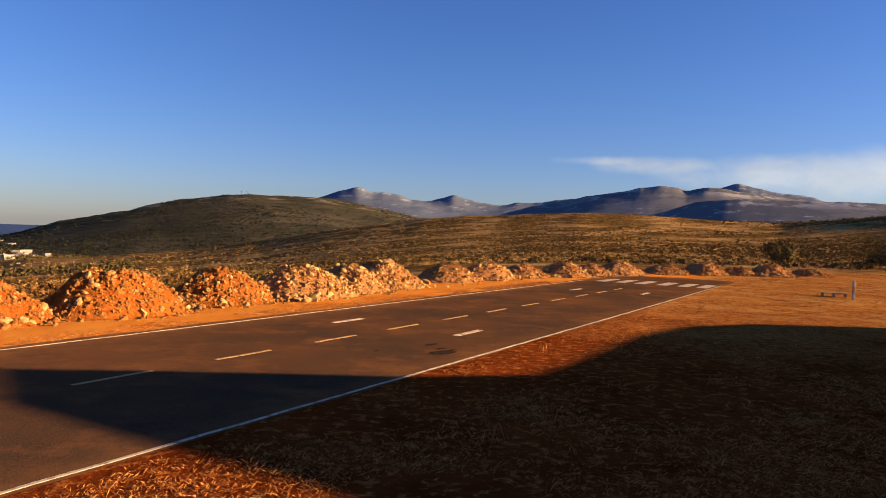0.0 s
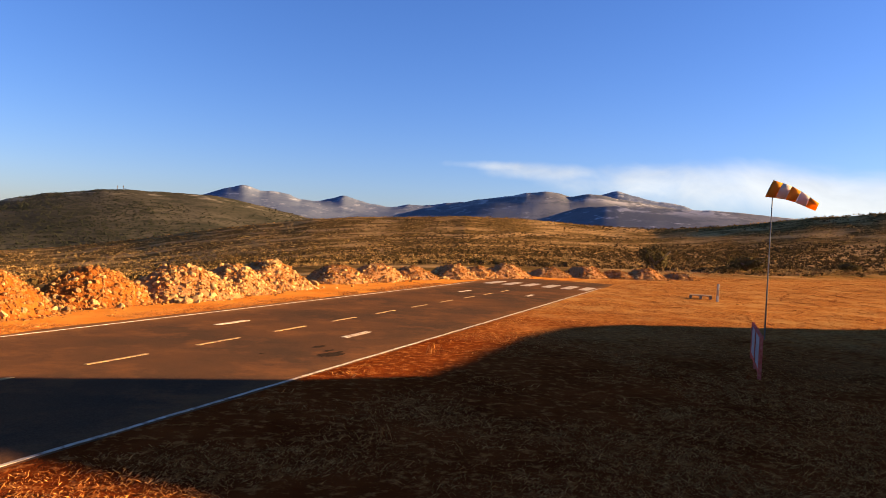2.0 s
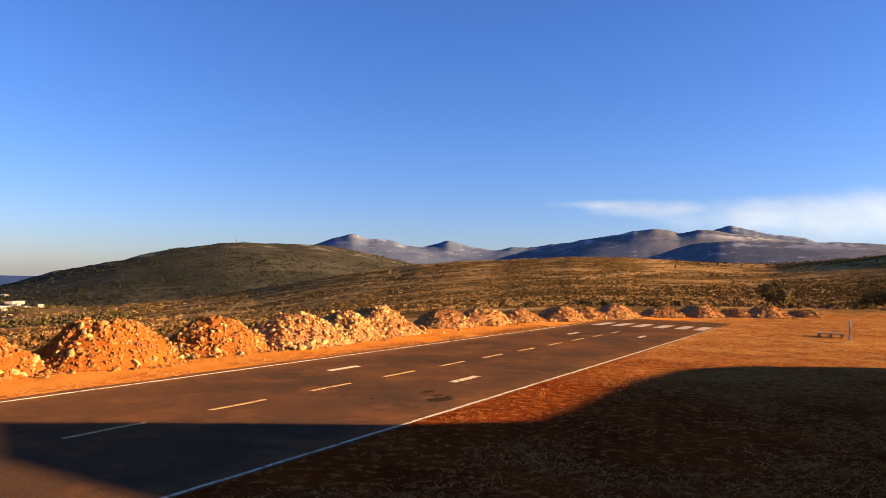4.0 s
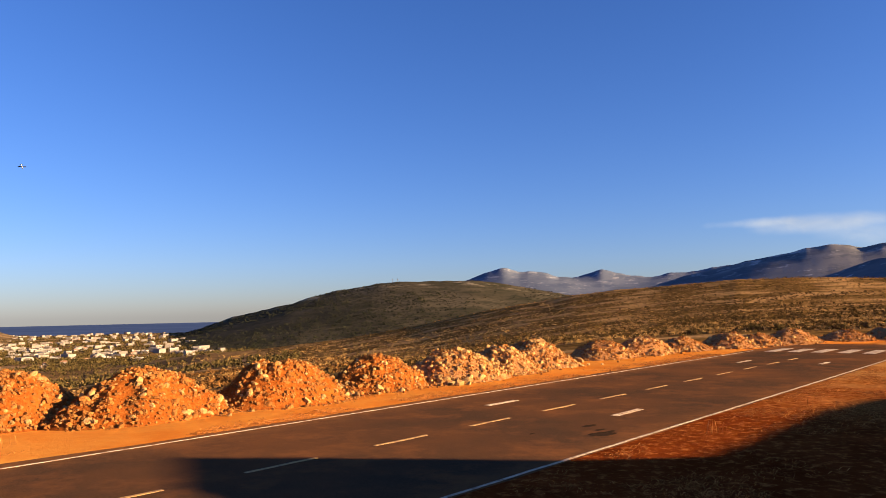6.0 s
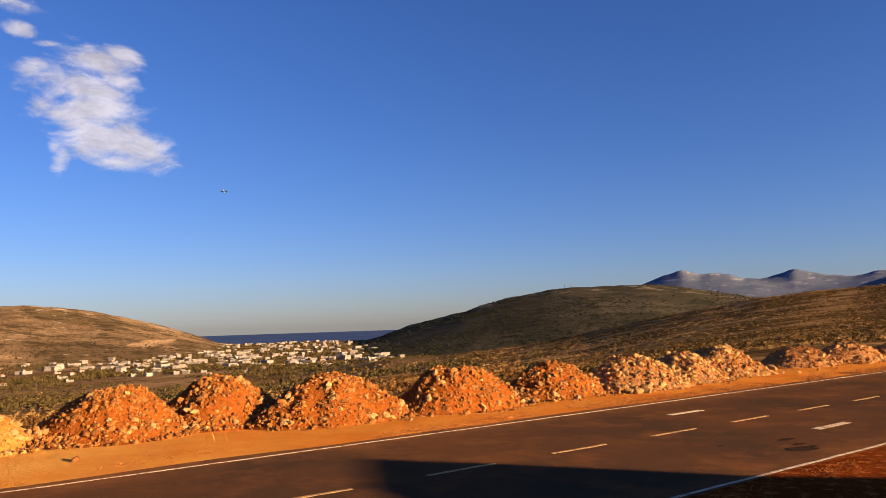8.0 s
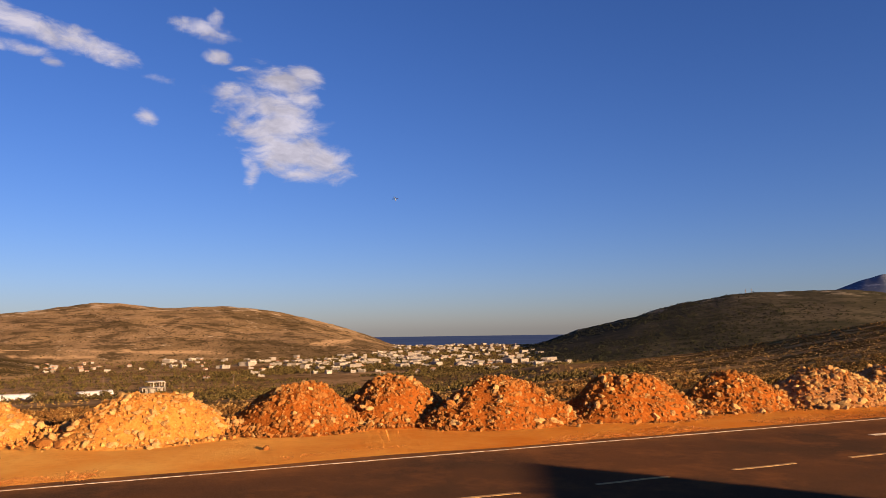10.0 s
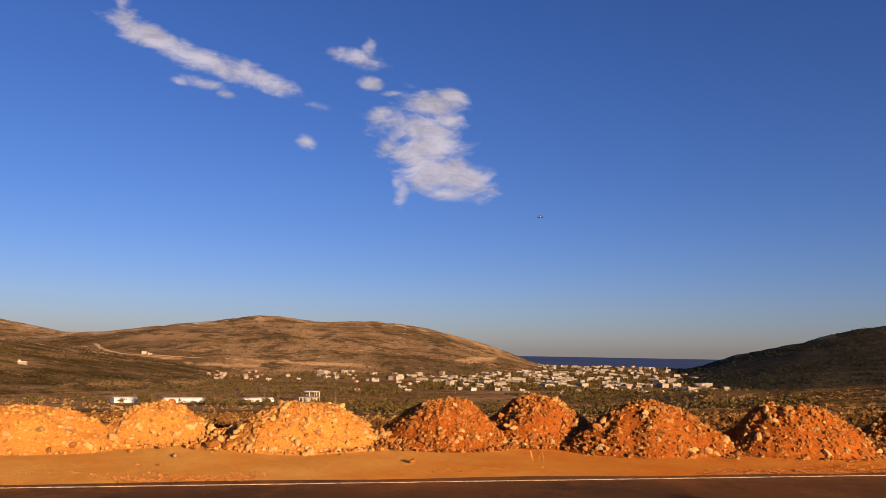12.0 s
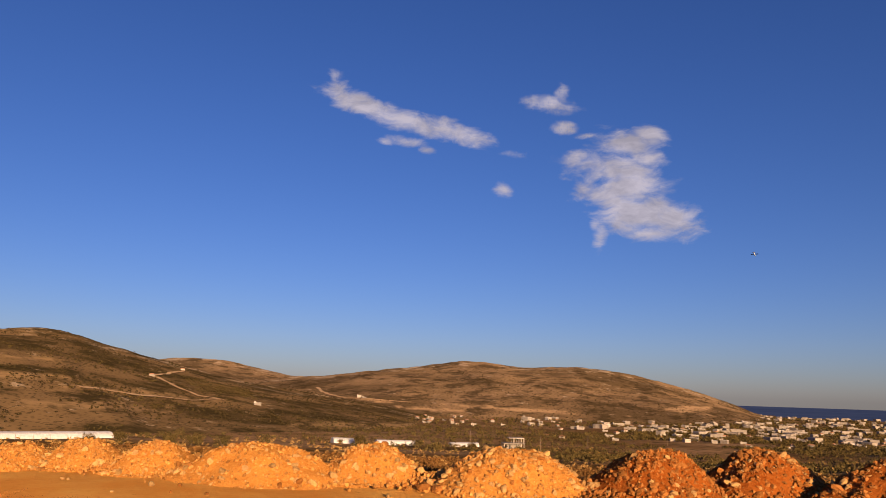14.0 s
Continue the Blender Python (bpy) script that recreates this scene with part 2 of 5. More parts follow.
PATH_DUST = two_scale("track_dust", (0.38, 0.225, 0.10), (0.52, 0.33, 0.16), (0.62, 0.43, 0.24), 0.05, 0.5, 0.95, 0)
WOOD = two_scale("weathered_wood", (0.16, 0.10, 0.06), (0.26, 0.17, 0.10), (0.36, 0.26, 0.17), 3, 40, 0.85, 0.003)
RED_PAINT = two_scale("red_paint", (0.38, 0.05, 0.03), (0.50, 0.075, 0.045), (0.52, 0.16, 0.10), 4, 30, 0.6, 0)
BOARD = two_scale("sign_face", (0.26, 0.215, 0.18), (0.34, 0.295, 0.255), (0.40, 0.36, 0.32), 3, 30, 0.6, 0)
STEEL = two_scale("galvanised_steel", (0.10, 0.09, 0.08), (0.16, 0.15, 0.14), (0.22, 0.21, 0.19), 5, 40, 0.5, 0)
ORANGE = two_scale("orange_fabric", (0.66, 0.23, 0.02), (0.76, 0.30, 0.03), (0.80, 0.36, 0.05), 6, 60, 0.8, 0.004)
WHITE_CLOTH = two_scale("white_fabric", (0.58, 0.48, 0.36), (0.66, 0.56, 0.44), (0.70, 0.61, 0.50), 6, 60, 0.8, 0.004)
for cloth, tone in ((ORANGE, (0.85, 0.34, 0.03, 1)), (WHITE_CLOTH, (0.8, 0.68, 0.5, 1))):
    nt = cloth.node_tree
    thin, both = nt.nodes.new("ShaderNodeBsdfTranslucent"), nt.nodes.new("ShaderNodeMixShader")
    thin.inputs["Color"].default_value = tone
    both.inputs[0].default_value = 0.45
    nt.links.new(nt.nodes["Principled BSDF"].outputs[0], both.inputs[1])
    nt.links.new(thin.outputs[0], both.inputs[2])
    nt.links.new(both.outputs[0], nt.nodes["Material Output"].inputs["Surface"])
WHITE_FOAM = two_scale("model_foam", (0.62, 0.62, 0.62), (0.75, 0.75, 0.75), (0.8, 0.8, 0.8), 3, 30, 0.5, 0)
DARK_FOAM = two_scale("model_dark", (0.03, 0.03, 0.035), (0.05, 0.05, 0.06), (0.08, 0.08, 0.09), 3, 30, 0.5, 0)


def sea_material():
    m, nt, b = material("sea_water", 0.5)
    p = position(nt)
    col = mix(nt, ramp(nt, noise_tex(nt, p, 0.004, 4), (0.35, 0), (0.65, 1)), (0.045, 0.078, 0.165), (0.060, 0.098, 0.195))
    nt.links.new(col, b.inputs["Base Color"])
    bump(nt, noise_tex(nt, p, 0.08, 5), b, 1.5, 0.5)
    return m


SEA = sea_material()


def cloud_material(name, tone, thin, scale, soft, band=1.0):
    m, nt, b = material(name, 1.0)
    nt.nodes.remove(b)
    out = nt.nodes["Material Output"]
    p = position(nt)
    at = nt.nodes.new("ShaderNodeAttribute")
    at.attribute_name = "puffiness"
    swirl = node(nt, "TexNoise", Scale=scale * 0.6, Detail=3.0)
    nt.links.new(p, swirl.inputs["Vector"])
    warp = nt.nodes.new("ShaderNodeVectorMath")
    warp.operation = "MULTIPLY_ADD"
    nt.links.new(swirl.outputs["Color"], warp.inputs[0])
    warp.inputs[1].default_value = (1.6 / scale, 1.6 / scale, 0.8 / scale)
    nt.links.new(p, warp.inputs[2])
    flat = nt.nodes.new("ShaderNodeVectorMath")
    flat.operation = "MULTIPLY"
    nt.links.new(warp.outputs[0], flat.inputs[0])
    flat.inputs[1].default_value = (0.75, 0.75, 1.9)
    puff = noise_tex(nt, flat.outputs[0], scale, 8, 0.58)
    ma = nt.nodes.new("ShaderNodeMath")
    ma.operation = "MULTIPLY_ADD"
    nt.links.new(puff, ma.inputs[0])
    ma.inputs[1].default_value = 3.0
    nt.links.new(at.outputs["Fac"], ma.inputs[2])
    mr = nt.nodes.new("ShaderNodeMapRange")
    mr.interpolation_type = "SMOOTHSTEP"
    nt.links.new(ma.outputs[0], mr.inputs["Value"])
    mr.inputs["From Min"].default_value = soft - band
    mr.inputs["From Max"].default_value = soft
    mr.inputs["To Max"].default_value = thin
    # the cloud glows by itself; its sunlit and grey tones are mottled into the emission
    glow = node(nt, "Emission")
    shade = ramp(nt, noise_tex(nt, flat.outputs[0], scale * 0.8, 6, 0.6), (0.34, tuple(0.70 * c for c in tone)), (0.62, tuple(1.08 * c for c in tone)))
    nt.links.new(shade, glow.inputs["Color"])
    tr = nt.nodes.new("ShaderNodeBsdfTransparent")
    ms = nt.nodes.new("ShaderNodeMixShader")
    nt.links.new(mr.outputs[0], ms.inputs[0])
    nt.links.new(tr.outputs[0], ms.inputs[1])
    nt.links.new(glow.outputs[0], ms.inputs[2])
    nt.links.new(ms.outputs[0], out.inputs["Surface"])
    return m


CLOUD = cloud_material("cumulus", (0.225, 0.215, 0.240), 0.86, 0.0065, 2.7, 1.35)
HIGH_CLOUD = cloud_material("thin_cloud", (0.205, 0.205, 0.20), 0.66, 0.0012, 3.1, 1.7)


# ---- mesh helpers ----
def mesh_of(name, verts, faces, mat, smooth=False):
    me = bpy.data.meshes.new(name)
    if isinstance(faces, np.ndarray):
        co = np.ascontiguousarray(verts, dtype=np.float32)
        k = faces.shape[1]
        me.vertices.add(len(co))
        me.vertices.foreach_set("co", co.ravel())
        me.loops.add(faces.size)
        me.loops.foreach_set("vertex_index", faces.astype(np.int32).ravel())
        me.polygons.add(len(faces))
        me.polygons.foreach_set("loop_start", np.arange(0, faces.size, k, dtype=np.int32))
        me.update(calc_edges=True)
    else:
        me.from_pydata([tuple(map(float, v)) for v in verts], [], [tuple(map(int, f)) for f in faces])
    me.materials.append(mat)
    if smooth:
        me.shade_smooth()
    return me


def part(name, me, parent=None, label="", at=None, kind=""):
    """Links a mesh as one object, under a thing or under a part."""
    ob = new(name, me)
    ob.parent = parent
    if at is not None:
        ob.matrix_basis = at
    return tagged(ob, label=label, kind=kind)


def bm_mesh(name, bm, mat, smooth=False):
    me = bpy.data.meshes.new(name)
    bm.to_mesh(me)
    bm.free()
    me.materials.append(mat)
    if smooth:
        me.shade_smooth()
    return me


def box_mesh(name, size, mat, centre=(0, 0, 0), bevel=0.0):
    bm = bmesh.new()
    bmesh.ops.create_cube(bm, size=1.0)
    bmesh.ops.scale(bm, vec=size, verts=bm.verts)
    if bevel:
        bmesh.ops.bevel(bm, geom=bm.edges[:], offset=bevel, segments=1, affect="EDGES")
    bmesh.ops.translate(bm, vec=centre, verts=bm.verts)
    return bm_mesh(name, bm, mat)


def tube_mesh(name, a, b, r0, r1, mat, sides=12):
    a, b = Vector(a), Vector(b)
    bm = bmesh.new()
    bmesh.ops.create_cone(bm, cap_ends=True, segments=sides, radius1=r0, radius2=r1, depth=(b - a).length)
    bmesh.ops.transform(bm, matrix=Matrix.Translation((a + b) / 2) @ (b - a).to_track_quat("Z", "Y").to_matrix().to_4x4(), verts=bm.verts)
    return bm_mesh(name, bm, mat, True)


def thing(name, label, category, at=None, group="", me=None):
    ob = new(name, me)
    if at is not None:
        ob.matrix_basis = at
    return tagged(ob, label=label, category=category, group=group)


# ---- value noise in numpy ----
def lattice(ix, iy, seed):
    h = np.sin(ix * 127.1 + iy * 311.7 + seed * 74.7) * 43758.5453
    return h - np.floor(h)


def vnoise(x, y, seed=0):
    ix, iy = np.floor(x), np.floor(y)
    fx, fy = x - ix, y - iy
    fx, fy = fx * fx * (3 - 2 * fx), fy * fy * (3 - 2 * fy)
    a, b = lattice(ix, iy, seed), lattice(ix + 1, iy, seed)
    c, d = lattice(ix, iy + 1, seed), lattice(ix + 1, iy + 1, seed)
    return (a + (b - a) * fx) * (1 - fy) + (c + (d - c) * fx) * fy - 0.5


def fbm(x, y, octaves=5, seed=0, gain=0.5):
    total, amp = 0.0, 1.0
    for i in range(octaves):
        total = total + amp * vnoise(x * 2 ** i, y * 2 ** i, seed + i)
        amp *= gain
    return total


def smooth01(x, a, b):
    t = np.clip((x - a) / (b - a), 0, 1)
    return t * t * (3 - 2 * t)


# ---- plan: s along the runway, n across it ----
HEADING = 29.43      # degrees clockwise from +Y
NEAR_EDGE, FAR_EDGE = 4.60, 9.63
RUN_START, RUN_END = -45.0, 34.5
DS, DN = math.sin(radians(HEADING)), math.cos(radians(HEADING))


def place(s, n, z=0.0):
    return Vector((DS * s - DN * n, DN * s + DS * n, z))


def plan(x, y):
    return DS * x + DN * y, -DN * x + DS * y


def polar(az, r):
    return -r * np.sin(np.radians(az)), r * np.cos(np.radians(az))


def height_at(el, r):
    return EYE + r * np.tan(np.radians(el))


# the low ridge of heath beyond the runway, falling away to the valley on the west
RIDGE_AZ = (-60, -41.4, -35.5, -30.6, -28, -25, -21.5, -18.5, -14.2, -10, -6, -1.4, 2.8, 6, 9.2, 12, 15, 18, 21, 24, 27, 31, 36, 45, 60, 75, 88, 110)
RIDGE_EL = (4.2, 3.41, 2.86, 2.19, 1.85, 1.61, 1.61, 1.78, 1.93, 1.91, 1.66, 1.4, 1.0, 0.5, -0.1, -0.6, -1.15, -1.65, -2.1, -2.45, -2.8, -3.1, -4.0, -4.4, -4.2, -4.1, -3.8, -3.7)
RIDGE_R = (260, 270, 285, 300, 310, 330, 340, 345, 350, 355, 365, 380, 390, 395, 400, 408, 415, 422, 430, 430, 430, 425, 420, 410, 410, 410, 410, 410)
FOOT_AZ = (-60, -42, -34, -29, -25, -20, -14, -8, 0, 15, 40, 56, 70, 100, 120)
FOOT_R = (110, 80, 56, 51, 49, 46, 41, 38, 31, 21.5, 16.0, 15.0, 15.3, 19.6, 28)
FOOT_EL = (-0.9, -1.24, -1.8, -1.95, -2.05, -2.2, -2.45, -2.65, -3.2, -4.65, -6.2, -6.6, -6.4, -5.1, -4.6)
VALLEY = -34.0


def ground_height(x, y):
    x, y = np.asarray(x, float), np.asarray(y, float)
    r = np.hypot(x, y)
    az = np.degrees(np.arctan2(-x, y))
    s, n = plan(x, y)
    off = np.maximum(np.maximum(4.62 - n, n - 9.78), s - 34.4)
    near = 0.017 * smooth01(off, -0.5, 0.0) - 0.013 + 0.03 * fbm(x * 0.7, y * 0.7, 3, 5) * smooth01(off, 0.2, 1.2)
    rf, ef = np.interp(az, FOOT_AZ, FOOT_R), np.interp(az, FOOT_AZ, FOOT_EL)
    rc, ec = np.interp(az, RIDGE_AZ, RIDGE_R), np.interp(az, RIDGE_AZ, RIDGE_EL)
    ec = ec + 0.10 * fbm(az * 0.25, az * 0.0 + 3.3, 4, 8)
    v = np.clip((r - rf) / (rc - rf), 0, 1)
    el = ef + (ec - ef) * v ** 0.75
    out = height_at(el, r) + fbm(x * 0.02, y * 0.02, 4, 2) * np.clip(r * 0.0028, 0, 1.1) * (1 - v ** 6)
    out = out - 2.6 * smooth01(r, rf * 0.98, rf * 1.6) * (1 - smooth01(r, rf * 2.2, rf * 4.5)) * smooth01(az, 30, 46)
    crest = height_at(ec, rc)
    back = crest + (VALLEY - crest) * smooth01(r, rc, rc + 330)
    out = np.where(r > rc, back, out)
    wide = smooth01(r, 500, 900) * fbm(x * 0.004, y * 0.004, 4, 9) * 3.0
    sea_drop = smooth01(r, 1700, 1900) * smooth01(az, 15, 25) * (1 - smooth01(az, 50, 60)) * 14
    z = near + (out - near) * smooth01(r, rf * 0.82, rf * 1.05)
    return z + wide - sea_drop


def pos_at(az, r, lift=0.0):
    x, y = polar(az, r)
    return Vector((float(x), float(y), float(ground_height(x, y)) + lift))


def build_ground():
    az = np.concatenate([np.arange(-180, -46, 4.0), np.arange(-46, 104, 0.45), np.arange(104, 180, 4.0)])
    rad = np.concatenate([[1.0], np.arange(2.0, 20, 0.45), np.geomspace(20, 4950, 190)])
    A, R = np.meshgrid(az, rad)
    X, Y = polar(A, R)
    Z = ground_height(X, Y)
    nr, na = A.shape
    verts = np.stack([X, Y, Z], -1).reshape(-1, 3)
    idx = np.arange(nr * na).reshape(nr, na)
    nxt = np.roll(idx, -1, axis=1)
    quads = np.stack([idx[:-1], idx[1:], nxt[1:], nxt[:-1]], -1).reshape(-1, 4)
    verts[idx[0], :2] *= 0.0
    me = mesh_of("ground", verts, quads, GROUND, True)
    s, n = plan(verts[:, 0], verts[:, 1])
    r, a = np.hypot(verts[:, 0], verts[:, 1]), np.degrees(np.arctan2(-verts[:, 0], verts[:, 1]))
    rag = fbm(verts[:, 0] * 0.5, verts[:, 1] * 0.5, 4, 21)
    sand = np.maximum(smooth01(n + 0.8 * rag, 7.0, 9.0), smooth01(s + 2 * rag, 33, 36) * smooth01(n, 5.5, 7.5))
    foot = np.interp(a, FOOT_AZ, FOOT_R)
    wild = np.maximum(smooth01(r + 2 * rag, foot * 0.95, foot * 1.1), smooth01(n + 0.8 * rag, 14.6, 15.6))
    zone = me.color_attributes.new("zone", "FLOAT_COLOR", "POINT")
    zone.data.foreach_set("color", np.stack([np.where(n < 6.5, 0.75 * smooth01(s + 5 * rag, 7, 22), 1 - smooth01(s + 2.5 * rag, -1.5, 6.0)), sand, wild, smooth01(r + 40 * rag, 210, 330) * smooth01(a, 24, 32)], -1).astype(np.float32).ravel())
    tagged(new("ground", me), "red soil and dry heath running to the horizon", "ground", kind="structure")


build_ground()


def build_sea():
    az = np.arange(8, 66, 1.0)
    rad = np.geomspace(1700, 4930, 30)
    A, R = np.meshgrid(az, rad)
    X, Y = polar(A, R)
    idx = np.arange(A.size).reshape(A.shape)
    quads = np.stack([idx[:-1, :-1], idx[1:, :-1], idx[1:, 1:], idx[:-1, 1:]], -1).reshape(-1, 4)
    me = mesh_of("water", np.stack([X, Y, 0 * X - 38.0], -1).reshape(-1, 3), quads, SEA, True)
    tagged(new("water", me), "flat dark blue sea beyond the town", "sea", kind="structure")


build_sea()

# ---- hills: a crest line seen from the field, slopes in front and behind ----
HILLS = {}


def hill(name, label, mat, r_front, r_crest, crest, seed, rough=1.0, base=VALLEY - 4, tag="hill", cut=0.08, bare=()):
    """crest: pairs of bearing and elevation along the skyline, west last."""
    ka, ke = np.array([c[0] for c in crest], float), np.array([c[1] for c in crest], float)

    def surface(az, v):
        """v 0 at the front foot, 1 at the crest, 2 at the back foot."""
        e = np.interp(az, ka, ke)
        for d in ((0.6, 1.2) if tag == "hill" else (0.25,)):
            e = (2 * e + np.interp(az - d, ka, ke) + np.interp(az + d, ka, ke)) / 4
        bumps = 0.09 * rough * fbm(az * 0.9, az * 0 + seed, 6, seed, 0.58)
        broad = sum(np.interp(az + d, ka, ke) for d in np.linspace(-5, 5, 11)) / 11
        fade = smooth01(az, ka[0], ka[0] + 3) * (1 - smooth01(az, ka[-1] - 3, ka[-1]))
        rc = r_crest * (1 + (0.06 if tag == "hill" else 0.012) * fbm(az * 0.12, az * 0 + 7.1, 3, seed + 3))
        zc = base + (height_at(e, rc) - base) * fade
        zb = base + (height_at(broad, rc) - base) * fade
        zc = zb + (zc - zb) * np.clip(v, 0, 1) ** 5 + rc * np.radians(bumps) * fade * np.clip(v, 0, 1) ** 16
        r = np.where(v < 1, r_front + (rc - r_front) * v, rc + (v - 1) * (rc - r_front) * 0.8)
        up = np.where(v < 1, v ** 0.9, 1 - np.clip(v - 1, 0, None) ** 1.3)
        gully = fbm(az * 0.3 + 0.8 * fbm(az * 0.2, v * 3, 3, seed), v * 2.2 + 0 * az, 2, seed + 6, 0.5)
        px, py = polar(az, r)
        gully = gully + 0.8 * fbm(px * 9.0 / r_crest, py * 9.0 / r_crest, 4, seed + 9, 0.5)
        z = base + (zc - base) * np.clip(up + cut * rough * gully * np.sin(np.pi * np.clip(v, 0, 1)) ** 0.8, 0, None)
        return r, z

    az = np.arange(ka[0], ka[-1] + 0.01, 0.16)
    vv = np.concatenate([np.linspace(0, 1, 56), np.linspace(1.06, 2, 10)])
    A, V = np.meshgrid(az, vv)
    R, Z = surface(A, V)
    X, Y = polar(A, R)
    idx = np.arange(A.size).reshape(A.shape)
    quads = np.stack([idx[:-1, :-1], idx[1:, :-1], idx[1:, 1:], idx[:-1, 1:]], -1).reshape(-1, 4)
    me = mesh_of(name, np.stack([X, Y, Z], -1).reshape(-1, 3), quads, mat, True)
    top = smooth01(V, 0.80, 0.97) * (1 - smooth01(V, 0.985, 1.0) * 0.6).astype(np.float32)
    me.attributes.new("crest", "FLOAT", "POINT").data.foreach_set("value", top.ravel())
    el = np.degrees(np.arctan2(Z - EYE, R))
    open_soil = np.zeros_like(A)
    for pa, pe, wide, tall, slope in bare:
        q = np.sqrt(((A - pa) / wide) ** 2 + ((el - pe - slope * (A - pa)) / tall) ** 2) + 1.3 * fbm(A * 0.9 + pe, el * 6, 4, 19)
        open_soil = np.maximum(open_soil, 1 - smooth01(q, 0.75, 1.05))
    open_soil[V > 1] = 0
    me.attributes.new("bare", "FLOAT", "POINT").data.foreach_set("value", open_soil.ravel().astype(np.float32))
    HILLS[name] = (surface, r_front, r_crest, seed)
    return tagged(new(name, me), label, tag, kind="structure")


def on_hill(name, az, v, lift=0.0):
    r, z = HILLS[name][0](np.array([float(az)]), np.array([float(v)]))
    x, y = polar(az, r[0])
    return Vector((float(x), float(y), float(z[0]) + lift))


def slope_share(name, az, el):
    """The share of a hill's front slope that is seen at a bearing and an elevation."""
    v = np.linspace(0.02, 1.0, 400)
    r, z = HILLS[name][0](np.full(400, float(az)), v)
    k = int(np.argmax(z - EYE >= r * math.tan(radians(el)))) or 399
    return float(v[k])


def spread_on_hill(name, az, v):
    """Places on a hill for arrays of bearings and shares of the slope."""
    r, z = HILLS[name][0](az, v)
    x, y = polar(az, r)
    return x, y, z


def hill_height(name, x, y):
    """Height of a hill's front slope over a place of the plan."""
    surface, r_front, r_crest, seed = HILLS[name]
    x, y = np.asarray(x, float), np.asarray(y, float)
    az, r = np.degrees(np.arctan2(-x, y)), np.hypot(x, y)
    rc = r_crest * (1 + 0.06 * fbm(az * 0.12, az * 0 + 7.1, 3, seed + 3))
    return surface(az, np.clip((r - r_front) / (rc - r_front), 0, 1))[1]


hill("hill_wooded", "dark green wooded hill with a stony crest", HILL_GREEN, 760, 1450,
     ((-10, -1.4), (-3, 0.2), (3, 1.2), (6.3, 1.87), (8.1, 2.25), (10.2, 2.46), (12.8, 2.43), (16.2, 2.44), (18.2, 2.24), (20.0, 1.95),
      (21.7, 1.72), (23.7, 1.05), (25.1, 0.68), (27.2, 0.28), (28.9, -0.05), (29.8, -0.43), (32, -1.2), (36, -2.2)), 11, 0.8, cut=0.025)
hill("hill_town", "dry brown hill above the white town", HILL_BROWN, 1000, 1650,
     ((38, -2.6), (40.5, -2.0), (42.9, -1.3), (44.6, -0.62), (47.1, 0.3), (49.1, 0.76), (51.2, 1.33), (52.6, 1.6), (54.4, 1.97), (56.8, 2.1),
      (58.5, 2.1), (60, 1.88), (61.3, 1.92), (63.2, 2.2), (64.2, 2.42), (66.2, 2.3), (67.3, 2.08), (70.5, 1.65), (73.4, 1.3), (75.3, 0.95),
      (78.4, 0.75), (82, 0.3), (88, -0.6)), 23, 0.9, cut=0.06,
     bare=((48.3, -0.8, 1.5, 0.2, -0.05), (72.5, -0.95, 1.6, 0.1, 0.05), (60.5, -1.3, 5.0, 0.12, 0.03), (66.5, -1.5, 3.0, 0.12, 0.03)))
hill("hill_middle", "brown ridge with a bare stony top", HILL_BROWN, 1250, 1900,
     ((71, -0.9), (74, -0.3), (76, 0.3), (78.3, 0.8), (80.4, 1.0), (82.3, 1.5), (84.5, 1.84), (87, 1.9), (87.8, 1.75), (90, 1.5), (96, 1.2), (104, 0.8)), 31, 0.8)
hill("hill_west", "brown scrubby hillside with fields and tracks", HILL_SCRUB, 330, 1050,
     ((58, -3.7), (60, -3.5), (63, -3.0), (66, -2.4), (70, -1.65), (73.4, -1.05), (77, -0.5), (81, 0.0), (84, 0.5), (86, 1.0), (88, 1.5), (89.2, 1.8), (91.4, 2.33), (93.7, 2.95), (95.4, 3.6),
      (97.7, 3.43), (100.3, 3.1), (101.5, 3.23), (106, 3.5), (118, 3.6), (131, 3.0)), 41, 0.8,
     bare=((97.6, 0.2, 3.0, 0.16, 0.04), (97.5, 1.4, 1.6, 0.10, 0.05), (93.0, -1.75, 4.6, 0.32, 0.036), (89.0, -0.85, 5.0, 0.13, 0.073), (75.0, -2.9, 3.0, 0.22, 0.0), (69.0, -2.85, 3.5, 0.26, 0.02)))
# the mountains' own colours carry the haze of distance
hill("mountain_rocky", "grey rocky mountain chain with two peaks", HILL_FAR_HAZE, 2300, 3100,
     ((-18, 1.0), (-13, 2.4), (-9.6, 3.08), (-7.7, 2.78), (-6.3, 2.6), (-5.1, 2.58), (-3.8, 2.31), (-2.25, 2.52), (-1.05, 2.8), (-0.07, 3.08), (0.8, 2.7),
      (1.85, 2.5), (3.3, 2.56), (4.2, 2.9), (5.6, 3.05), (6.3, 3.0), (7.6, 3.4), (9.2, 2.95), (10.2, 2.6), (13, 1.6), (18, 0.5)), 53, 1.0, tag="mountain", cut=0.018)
hill("mountain_front", "dark scrubby mountain spur before the cliffs", HILL_DARK_HAZE, 1300, 1800,
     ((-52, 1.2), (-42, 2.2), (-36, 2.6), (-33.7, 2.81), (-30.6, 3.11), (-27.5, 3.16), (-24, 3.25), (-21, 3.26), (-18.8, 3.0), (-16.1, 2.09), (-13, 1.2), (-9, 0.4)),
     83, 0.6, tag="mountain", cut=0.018)
